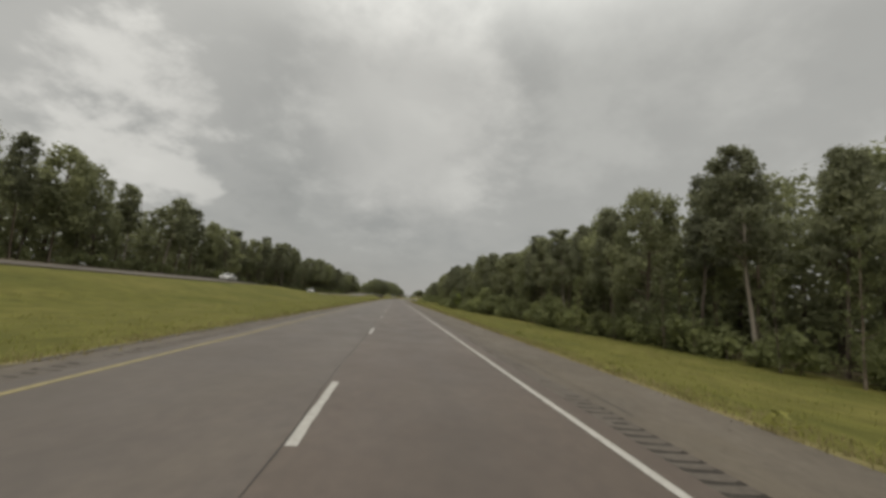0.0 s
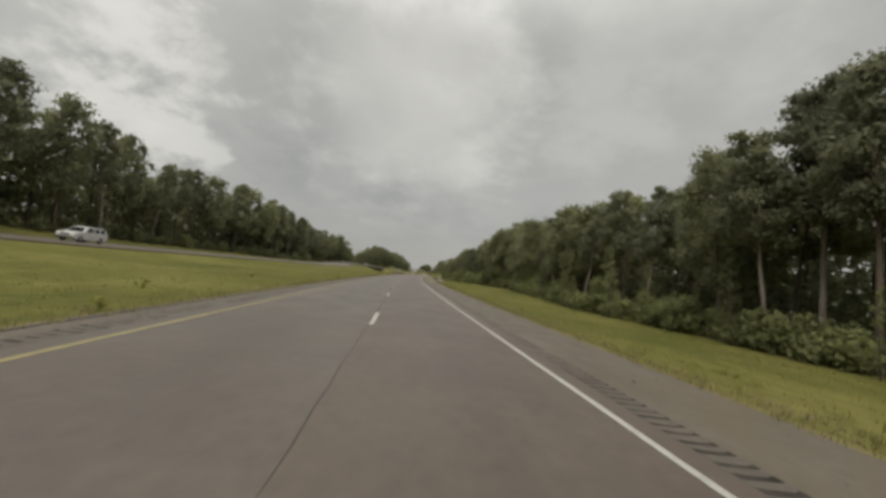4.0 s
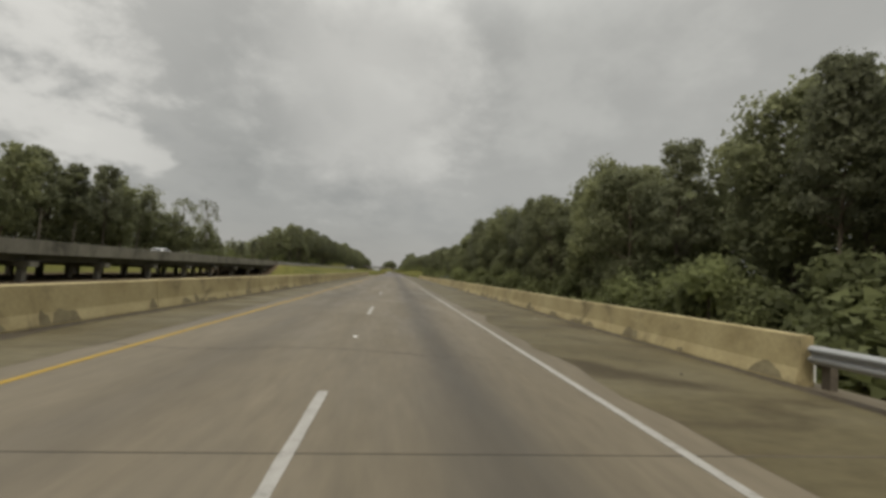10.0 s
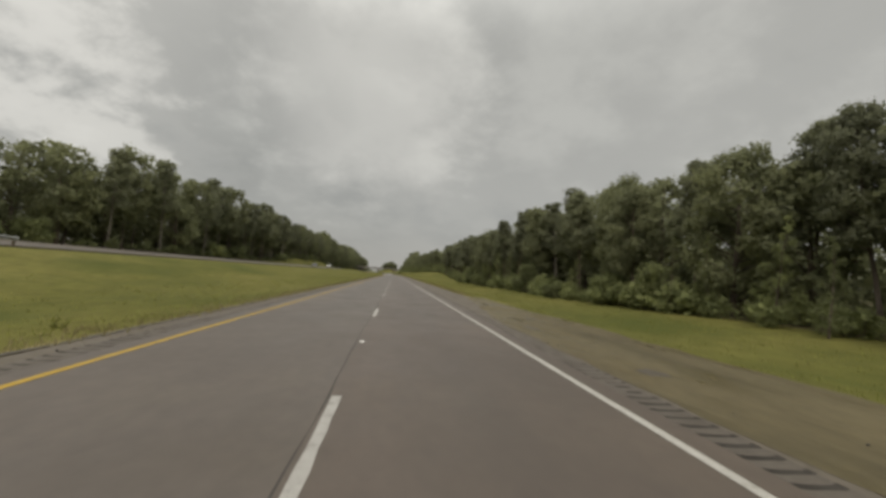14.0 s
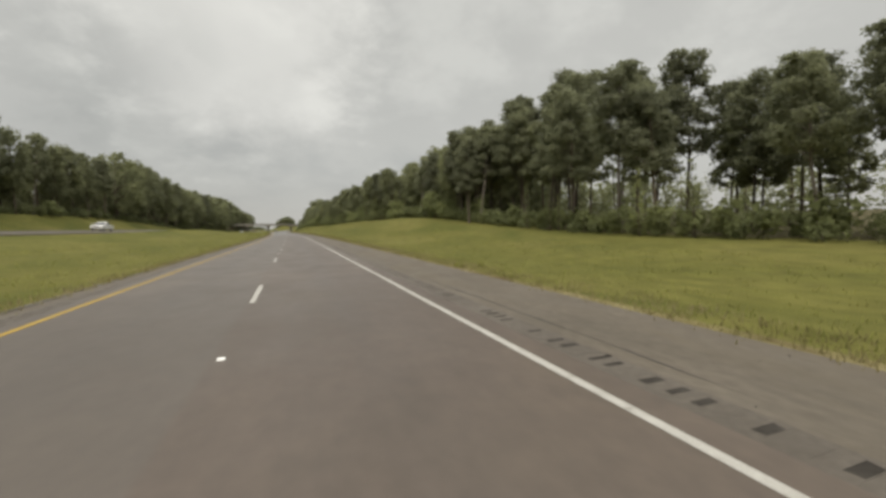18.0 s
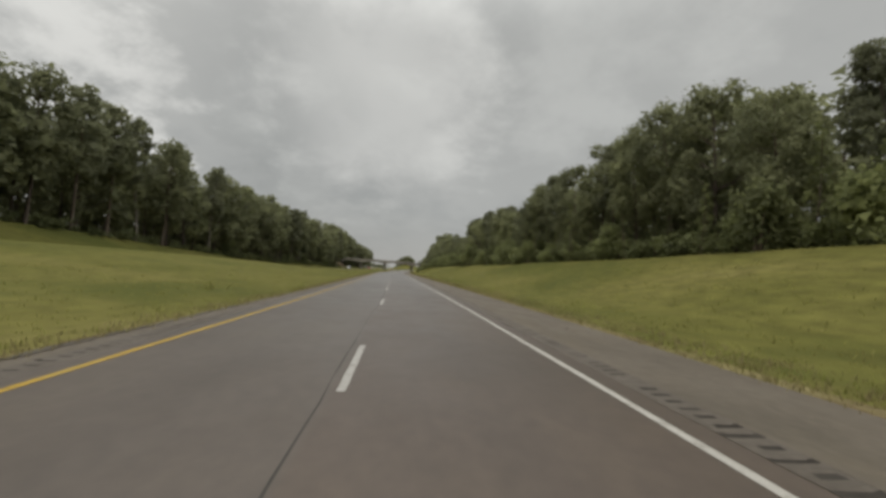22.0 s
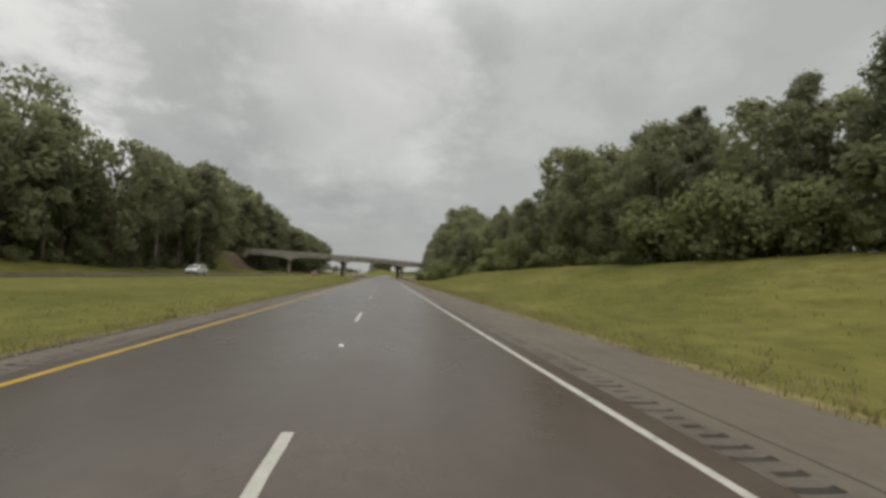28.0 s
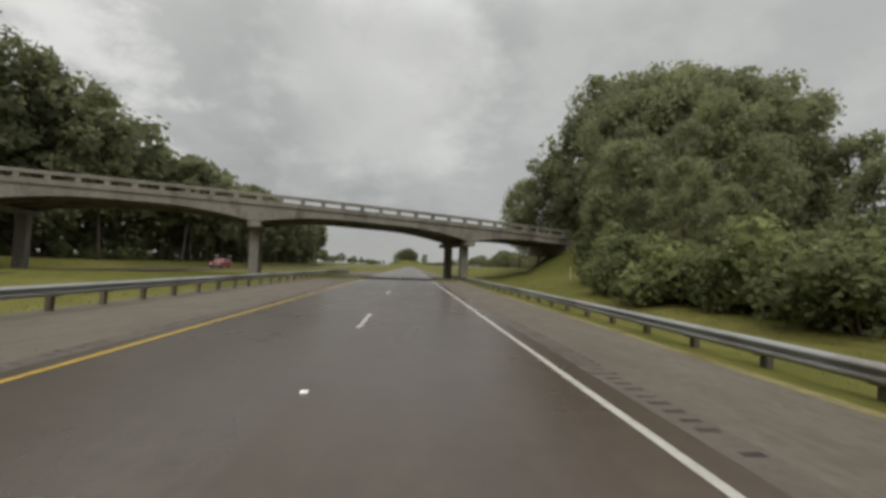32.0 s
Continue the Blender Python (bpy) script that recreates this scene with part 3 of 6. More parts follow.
def rumble(name, x0, x1, y0, y1, parent, seed):
    """A strip of milled grooves, each a shallow dip across the shoulder, some filled with grit, the deeper ones darker
    on the floor.
    """
    rng = np.random.default_rng(seed)
    pitch = 0.275
    n = int((y1 - y0) / pitch)
    base = y0 + pitch * np.arange(n) + rng.uniform(-0.012, 0.012, n)
    wide = rng.uniform(0.085, 0.125, n)
    ys = np.stack([base, base + 0.09, base + 0.11, base + 0.11 + wide], 1).ravel()
    run = np.convolve(rng.normal(0, 1, n + 18), np.ones(19) / 4.36, "valid")
    worn = run + rng.normal(0, 0.7, n)
    deep = -0.005 - 0.013 * np.clip(0.6 + 0.5 * worn, 0, 1)
    zs = np.stack([0 * deep, 0 * deep, deep, deep], 1).ravel()
    ys, zs = np.append(ys, [y0 + pitch * n, y1 + 0.001]), np.append(zs, [0.0, 0.0])
    s = 1 if x1 > x0 else -1
    cols = [(x0, 0.0), (x0 + 0.16 * s, 0.7), (x1 - 0.06 * s, 1.0), (x1, 0.0)]
    m = len(ys)
    verts = np.concatenate([np.stack([np.full(m, x) + (rng.uniform(-0.02, 0.02, m) if 0 < k else 0), ys, zs * k], 1) for x, k in cols])
    i = np.arange(m - 1)
    faces = np.concatenate([np.stack([i + c * m, i + (c + 1) * m, i + (c + 1) * m + 1, i + c * m + 1], 1) for c in range(3)])
    # the deeper a groove, the more of its floor takes the darker colour
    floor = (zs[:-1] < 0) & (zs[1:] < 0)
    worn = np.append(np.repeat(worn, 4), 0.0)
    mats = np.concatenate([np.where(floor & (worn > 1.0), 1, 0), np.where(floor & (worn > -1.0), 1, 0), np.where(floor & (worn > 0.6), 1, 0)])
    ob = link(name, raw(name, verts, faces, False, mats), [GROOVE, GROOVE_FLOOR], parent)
    tagged(ob, kind="stuff")


def dash_ys(y0, y1):
    """Starts of the lane dashes: ten feet long in every forty; the count starts anew behind the bridge."""
    k = 0
    while True:
        y = 12.192 * k + (6.8 if 12.192 * k > 418 else 2.2 if 12.192 * k > 410 else 0.0)
        if y > y1:
            return
        if y >= y0:
            yield y
        k += 1


def dash_mesh(name, length, width, seed):
    rng = np.random.default_rng(seed)
    n = 9
    ys = np.linspace(0, length, n)
    l, r = -width / 2 + rng.uniform(-0.008, 0.008, n), width / 2 + rng.uniform(-0.008, 0.008, n)
    top = np.concatenate([np.stack([l, ys, np.full(n, 0.004)], 1), np.stack([r, ys, np.full(n, 0.004)], 1)])
    i = np.arange(n - 1)
    return raw(name, top, np.stack([i, i + n, i + n + 1, i + 1], 1))


def build_near_road():
    road = thing("road", "two-lane grey asphalt carriageway with paved shoulders, damp", "road")
    tagged(road, kind="structure")
    for y0, y1, fine in ((-140, BRIDGE_Y0 - 0.03, True), (BRIDGE_Y1 + 0.03, 1100, True), (1100, 3200, False)):
        slab("pavement", -4.06, 4.1, y0, y1, ASPHALT, road)
        slab("shoulder", 4.58, 6.82, y0, y1, SHOULDER, road, top=-0.002)
        slab("shoulder", -4.85, -4.48, y0, y1, SHOULDER, road, top=-0.002)
        if fine:
            rumble("rumble_strip", 4.1, 4.58, y0, y1, road, int(y0) + 200)
            rumble("rumble_strip", -4.06, -4.48, y0, y1, road, int(y0) + 201)
        else:
            slab("shoulder", 4.1, 4.58, y0, y1, SHOULDER, road)
            slab("shoulder", -4.48, -4.06, y0, y1, SHOULDER, road)
    # silt washed over the wide shoulders at the bridge ends and a gravel apron at the overpass
    for x0, x1, y0, y1, mat in ((6.83, 8.7, 296, 318.2, MUD), (6.83, 8.0, 428.6, 476, MUD), (-7.8, -4.86, 250, 318.2, MUD), (-6.3, -4.86, 428.6, 447, MUD), (-9.0, -4.86, 985, 1100, SHOULDER)):
        slab("apron", x0, x1, y0, y1, mat, road, top=-0.006, thick=0.3)
    # gravel that falls away from the shoulder at the overpass
    part("apron", sweep([(6.83, -0.5), (8.3, -0.5), (8.3, -0.24), (6.83, -0.006)], np.arange(999, 1101, 10.0)), SHOULDER, road, "grey gravel sloping off the shoulder")
    rng = np.random.default_rng(19)
    ys = np.arange(975.0, 999.5, 0.5)
    n = len(ys)
    grow = np.clip((ys - 976) / 9.0, 0, 1) ** 0.7
    outer = 6.84 + 3.45 * grow + rng.normal(0, 0.05, n)
    mid = 6.84 + 1.75 * grow + 0.12 * np.convolve(rng.normal(0, 1, n + 6), np.ones(7) / 2.6, "valid") * grow
    for l, r, mat, lift, label in ((np.full(n, 6.8), mid, SHOULDER, 0.02, "pale gravelly shoulder"), (mid - 0.1, np.maximum(outer, mid), MUD, 0.028, "dark crumbled dirt along the kerb")):
        xs = [l + (r - l) * k / 4 for k in range(5)]
        verts = np.concatenate([np.stack([x, ys, [max(-0.02 if p < 6.9 else -9, ground_z(p, q)) + lift for p, q in zip(x, ys)]], 1) for x in xs])
        i = np.arange(n - 1)
        link("apron", raw("apron", verts, np.concatenate([np.stack([i + c * n, i + n + c * n, i + n + 1 + c * n, i + 1 + c * n], 1) for c in range(4)])), mat, road, label)
    for y0, y1, seed in ((176, 312.5, 3), (428.7, 478, 4)):
        rng = np.random.default_rng(seed)
        ys = np.arange(y0, y1, 0.7)
        n = len(ys)
        thin = np.clip((y0 + 30 - ys) / 30, 0, 1) if y0 < 400 else np.clip((ys - y1 + 20) / 20, 0, 1)
        l = 4.6 + 2.1 * thin + 0.12 * np.abs(np.convolve(rng.normal(0, 1, n + 8), np.ones(9) / 3, "valid")) + rng.uniform(0, 0.03, n)
        r = 6.8 + (3.5 * np.clip((ys - 196) / 34, 0, 1) - 1.1 * np.clip((ys - 250) / 40, 0, 1) if y0 < 400 else 1.7 * np.ones(n)) * (1 - thin) + 0.22 * np.convolve(rng.normal(0, 1, n + 8), np.ones(9) / 3, "valid") * (1 - thin)
        lz, rz = np.full(n, 0.003), np.array([max(0.0 if 292 < q < 319 or q > 428 else -9.0, ground_z(p, q) + 0.025) for p, q in zip(r, ys)])
        mid = np.minimum(6.84, np.maximum(r - 0.05, l + 0.02))
        r = np.maximum(r, mid + 0.03)
        verts = np.concatenate([np.stack([l, ys, lz], 1), np.stack([mid, ys, lz], 1), np.stack([r, ys, rz], 1)])
        i = np.arange(n - 1)
        faces = np.concatenate([np.stack([i + c * n, i + n + c * n, i + n + 1 + c * n, i + 1 + c * n], 1) for c in range(2)])
        link("silt", raw("silt", verts, faces), MUD, road, "brown silt on the shoulder")
    for y0, y1 in ((-140, BRIDGE_Y0), (BRIDGE_Y1, 1100), (1100, 3200)):
        ribbon("edge_line", 3.66, 0.125, y0, y1, WHITE_PAINT, road, seed=int(y0) + 500)
        if y0 < 0:
            ribbon("edge_line", -3.66, 0.125, y0, 206, FADED_YELLOW, road, seed=700)
            y0 = 206
        ribbon("edge_line", -3.66, 0.125, y0, y1, YELLOW_PAINT, road, seed=int(y0) + 700)
    ribbon("edge_line", 3.66, 0.125, BRIDGE_Y0, BRIDGE_Y1, WHITE_PAINT, road, seed=31)
    ribbon("edge_line", -3.66, 0.125, BRIDGE_Y0, BRIDGE_Y1, YELLOW_PAINT, road, seed=32)
    for y0, y1, seed in ((-20, 232, 71), (447, 984, 72)):
        ribbon("soil_edge", -4.9, 0.11, y0, y1, WET_MUD, road, z=0.012, step=0.45, wear=0.05, seed=seed)
    dashes = [dash_mesh("lane_dash", 3.05, 0.12, s) for s in range(4)]
    for k, y in enumerate(dash_ys(-130, 2400)):
        link("lane_dash", dashes[k % 4], WHITE_PAINT, road, m=Matrix.Translation((0, y, 0)))
    # raised reflectors between dashes, some lost
    b = box(-0.05, 0.05, -0.05, 0.05, 0.0, 0.018)
    for v in b.verts:
        if v.co.z > 0.01:
            v.co.x *= 0.85
            v.co.y *= 0.55
    first = part("road_reflector", b, PLASTIC_WHITE, road, m=Matrix.Translation((0, 67.6, 0.002)))
    for y in (226.9, 287.9, 324.3, 385.1, 452.7, 477.1, 501.5, 526.0, 551.0, 575.6, 600.0, 624.4, 673.0, 697.5, 733.5, 771.0, 794.8, 819.2, 843.6, 868, 892.4, 916.8, 965.0, 1013.7, 1038):
        link("road_reflector", first.data, PLASTIC_WHITE, road, m=Matrix.Translation((0, y, 0.002)))
    # the dark seam between the lanes and wandering cracks
    for y0, y1, s in ((-20, 30, 1), (86, 236, 2), (262, 300, 3), (446, 480, 4), (660, 740, 5), (965, 985, 6)):
        ribbon("seam", -0.12, 0.018, y0, y1, CRACK, road, z=0.002, step=0.9, wear=0.009, wander=0.014, seed=s)
    for y0, y1, s in ((2, 60, 11), (572, 603, 12), (842, 930, 13), (962, 1000, 14)):
        ribbon("seam", 4.86, 0.025, y0, y1, CRACK, road, z=0.002, step=0.6, wear=0.012, wander=0.012, seed=s)
    rng = np.random.default_rng(8)
    for k in range(12):
        y = rng.uniform(-10, 1000)
        if BRIDGE_Y0 - 8 < y < BRIDGE_Y1 + 2:
            continue
        n = rng.integers(5, 11)
        x0, run = rng.uniform(-3.5, 3.0), rng.uniform(-1, 1)
        px = x0 + np.cumsum(rng.normal(0.22, 0.1, n))
        py = y + np.cumsum(rng.normal(0.08 * run, 0.1, n))
        w = rng.uniform(0.004, 0.01, n)
        verts = np.concatenate([np.stack([px, py - w, np.full(n, 0.0022)], 1), np.stack([px, py + w, np.full(n, 0.0022)], 1)])
        i = np.arange(n - 1)
        link("crack", raw("crack", verts, np.stack([i, i + 1, i + n + 1, i + n], 1)), CRACK, road)
    spots = [(4.9, 251.1, 0.3), (5.15, 249.7, 0.45), (4.7, 247.8, 0.25), (4.95, 246.7, 0.5), (5.45, 246.0, 0.45), (5.6, 244.8, 0.4), (5.4, 242.5, 0.3)]
    spots += [(rng.uniform(4.9, 7.4), rng.uniform(205, 317), rng.uniform(0.15, 0.5)) for k in range(26)] + [(rng.uniform(4.9, 6.8), rng.uniform(430, 470), rng.uniform(0.15, 0.5)) for k in range(10)]
    for x, y, s in spots:
        n = 15
        ang = np.linspace(0, 2 * np.pi, n, endpoint=False)
        rad = rng.uniform(0.35, 1.0, n) * s
        z = 0.006 if x < 6.7 else 0.0 + ground_z(x, y) + 0.04
        verts = np.concatenate([[[x, y, z]], np.stack([x + rad * np.cos(ang), y + rad * np.sin(ang) * 1.4, np.full(n, z - 0.001)], 1)])
        i = np.arange(n)
        link("mud_patch", raw("mud_patch", verts, np.stack([np.zeros(n, int), i + 1, (i + 1) % n + 1], 1)), WET_MUD, road, "dark wet mud on the shoulder")
    for k in range(46):
        y, x = rng.uniform(0, 1000), 4.75 + abs(rng.normal(0, 0.45))
        if 176 < y < BRIDGE_Y1 + 60:
            continue
        n = 11
        ang = np.linspace(0, 2 * np.pi, n, endpoint=False)
        rad = rng.uniform(0.5, 1.0, n) * rng.uniform(0.08, 0.3)
        verts = np.concatenate([[[x, y, 0.0026]], np.stack([x + rad * np.cos(ang) * 0.8, y + rad * np.sin(ang) * 2.2, np.full(n, 0.0024)], 1)])
        i = np.arange(n)
        link("pothole", raw("pothole", verts, np.stack([np.zeros(n, int), i + 1, (i + 1) % n + 1], 1)), GROOVE, road, "dark crumbled patch in the shoulder")
    return road


def build_far_road():
    road = thing("far_road", "opposite asphalt carriageway across the grass median", "road")
    tagged(road, kind="structure")
    for y0, y1 in ((-140, 326), (420, 1300), (1300, 3200)):
        step = 6.0 if y1 < 1400 else 100.0
        slab("pavement", -37.6, -29.5, y0, y1, ASPHALT, road, thick=0.3, step=step, height=far_level, top=0.02)
        slab("shoulder", -40.2, -37.6, y0, y1, SHOULDER, road, thick=0.3, step=step, height=far_level, top=0.018)
        slab("shoulder", -29.5, -28.6, y0, y1, SHOULDER, road, thick=0.3, step=step, height=far_level, top=0.018)
    for x, mat in ((-37.2, WHITE_PAINT), (-29.9, YELLOW_PAINT)):
        for y0, y1 in ((-140, 326), (420, 1300)):
            ribbon("edge_line", x, 0.12, y0, y1, mat, road, z=0.03, step=6.0, height=far_level, seed=5)
    d = dash_mesh("lane_dash", 3.05, 0.12, 9)
    for k in range(-8, 92):
        y = 12.192 * k + 4
        link("lane_dash", d, WHITE_PAINT, road, m=Matrix.Translation((-33.55, y, (1.524 if 326 < y < 420 else far_level(-33.55, y) + 0.026))))


# ---------------------------------------------------------------- bridges over the creek
JOINTS = (312.6, 318.3, 336.5, 355.3, 374.0, 393.5, 415.2, 427.8)
PARAPET = [(0.0, 0.0), (0.38, 0.0), (0.38, 0.86), (0.36, 0.88), (0.16, 0.88), (0.14, 0.86), (0.08, 0.3), (0.0, 0.06)]


def build_near_bridge():
    bridge = thing("road_bridge", "concrete bridge deck carrying the carriageway over a creek", "bridge")
    for a, c in zip(JOINTS, JOINTS[1:]):
        part("deck_slab", box(-6.72, 8.6, a + 0.012, c - 0.012, -0.45, 0.0, 0.006), CONCRETE, bridge)
        for x in (-5.4, -2.2, 1.0, 4.2, 7.4) if a > 313 else ():
            part("girder", box(x - 0.25, x + 0.25, a + 0.1, c - 0.1, -1.3, -0.452), OLD_CONCRETE, bridge)
    for y in JOINTS:
        part("expansion_joint", box(-6.72, 8.6, y - 0.0115, y + 0.0115, -0.4, -0.006), CRACK, bridge, "dark sealed expansion joint")
    for y in JOINTS[2:-1]:
        part("pier_cap", box(-6.4, 8.3, y - 0.45, y + 0.45, -1.95, -1.3, 0.03), OLD_CONCRETE, bridge)
        for x in (-5, -1.5, 2.5, 6.5):
            part("column", cyl(0.3, 1.6, at=(x, y, -2.6)), OLD_CONCRETE, bridge)
    for y in (318.3, 428.1):
        part("abutment", box(-6.7, 8.6, y - 0.27, y + 0.27, -3.4, -0.46), OLD_CONCRETE, bridge)
    # wandering cracks across the deck
    rng = np.random.default_rng(61)
    for y, x0, x1 in ((322.6, -4.5, 3.4), (331.0, -3.4, 0.4), (345.2, -5.2, 2.6), (361.8, -2.0, 4.2), (382.5, -4.6, 1.2), (402.3, -3.2, 3.6), (421.5, -5.0, 2.0)):
        xs = np.arange(x0, x1, 0.22)
        n = len(xs)
        ys = y + np.cumsum(rng.normal(0, 0.05, n)) + 0.12 * np.sin(xs * 1.3 + y)
        w = rng.uniform(0.006, 0.016, n)
        verts = np.concatenate([np.stack([xs, ys - w, np.full(n, 0.0022)], 1), np.stack([xs, ys + w, np.full(n, 0.0022)], 1)])
        i = np.arange(n - 1)
        link("crack", raw("crack", verts, np.stack([i, i + 1, i + n + 1, i + n], 1)), CRACK, bridge)
    # silt and damp on the outer margins of the deck
    for x0, x1, s in ((4.05, 7.9, 11), (-6.0, -4.1, 12)):
        rng = np.random.default_rng(s)
        for a, c in zip(JOINTS, JOINTS[1:]):
            ys = np.append(np.arange(a + 0.02, c - 0.4, 0.9), c - 0.02)
            n = len(ys)
            e = 0.22 * np.abs(np.convolve(rng.normal(0, 1, n + 4), np.ones(5) / 2.2, "valid")) + rng.uniform(0, 0.12, n)
            lo, hi = (x0 + e, np.full(n, x1)) if x0 > 0 else (np.full(n, x0), x1 - e * 0.4)
            verts = np.concatenate([np.stack([np.minimum(lo, hi - 0.2), ys, np.full(n, 0.003)], 1), np.stack([hi, ys, np.full(n, 0.003)], 1)])
            i = np.arange(n - 1)
            link("silt", raw("silt", verts, np.stack([i, i + n, i + n + 1, i + 1], 1)), DAMP_SILT, bridge, "damp brown silt along the kerb")
            # darker debris gathered at the foot of the parapet
            foot, way = (7.86, -1) if x0 > 0 else (-6.13, 1)
            w = 0.16 + 0.16 * np.abs(np.convolve(rng.normal(0, 1, n + 4), np.ones(5) / 2.2, "valid"))
            verts = np.concatenate([np.stack([np.full(n, foot), ys, np.full(n, 0.03)], 1), np.stack([foot + way * w, ys, np.full(n, 0.0055)], 1)])
            face = np.stack([i, i + n, i + n + 1, i + 1], 1)
            link("debris", raw("debris", verts, face), WET_MUD, bridge, "dark wet leaf debris at the parapet's foot")
    for side, x, cuts in ((1, 7.85, (321.0, 337, 355.3, 374, 393.5, 414, 427)), (-1, -6.12, (318.5, 337, 355.3, 374, 393.5, 414, 431))):
        wall = thing("bridge_parapet", "stained buff concrete safety-shape parapet along the bridge", "parapet", "bridge parapets")
        for a, c in zip(cuts, cuts[1:]):
            mid = (a + c) / 2
            for p, q in ((a, mid), (mid, c)):
                prof = [(x + side * px, pz) for px, pz in PARAPET]
                part("barrier_section", sweep(prof, [p + 0.018, (p + q) / 2, q - 0.018]), BARRIER, wall)
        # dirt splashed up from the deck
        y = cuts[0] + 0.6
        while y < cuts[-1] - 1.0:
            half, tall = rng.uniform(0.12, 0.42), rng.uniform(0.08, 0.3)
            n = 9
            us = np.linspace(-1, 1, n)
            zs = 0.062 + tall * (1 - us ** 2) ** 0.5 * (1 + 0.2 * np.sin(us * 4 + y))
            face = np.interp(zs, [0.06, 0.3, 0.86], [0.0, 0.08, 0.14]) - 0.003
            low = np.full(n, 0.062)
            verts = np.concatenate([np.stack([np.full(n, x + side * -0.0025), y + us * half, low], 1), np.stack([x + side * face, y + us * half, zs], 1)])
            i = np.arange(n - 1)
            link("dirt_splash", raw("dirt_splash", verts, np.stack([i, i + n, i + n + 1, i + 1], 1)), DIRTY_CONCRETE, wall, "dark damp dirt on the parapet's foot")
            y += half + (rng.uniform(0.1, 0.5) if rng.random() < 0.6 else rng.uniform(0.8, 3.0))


def build_far_bridge():
    bridge = thing("far_bridge", "long low concrete trestle bridge of the opposite carriageway", "bridge")
    y0, y1, z = 326.0, 420.0, 1.52
    bays = 11
    step = (y1 - y0) / bays
    for k in range(bays):
        a, c = y0 + k * step, y0 + (k + 1) * step
        part("deck_slab", box(-38.6, -28.8, a + 0.01, c - 0.01, z - 0.3, z, 0.01), OLD_CONCRETE, bridge)
        for x in (-28.8, -38.9):
            part("parapet_section", box(x, x + 0.3, a + 0.012, c - 0.012, z - 0.34, z + 0.84, 0.02), OLD_CONCRETE, bridge)
        for x in (-29.6, -32.3, -35.0, -37.7):
            part("beam", box(x - 0.2, x + 0.2, a + 0.03, c - 0.03, z - 0.95, z - 0.302), DARK_STEEL, bridge)
        if k:
            part("pier_cap", box(-38.8, -28.7, a - 0.42, a + 0.42, z - 1.4, z - 0.952, 0.03), OLD_CONCRETE, bridge)
            for x in (-29.6, -32.3, -35.0, -37.7):
                part("pile", box(x - 0.24, x + 0.24, a - 0.24, a + 0.24, -2.2, z - 1.38, 0.03), OLD_CONCRETE, bridge)
    for y in (y0 - 0.3, y1 + 0.3):
        part("abutment", box(-38.8, -28.7, y - 0.3, y + 0.3, -1.6, z - 0.03), OLD_CONCRETE, bridge)


# ---------------------------------------------------------------- guardrails, posts and markers
BEAM = [(0.0, -0.155), (0.045, -0.135), (0.08, -0.095), (0.08, -0.06), (0.012, -0.02), (0.012, 0.02), (0.08, 0.06), (0.08, 0.095), (0.045, 0.135), (0.0, 0.155)]


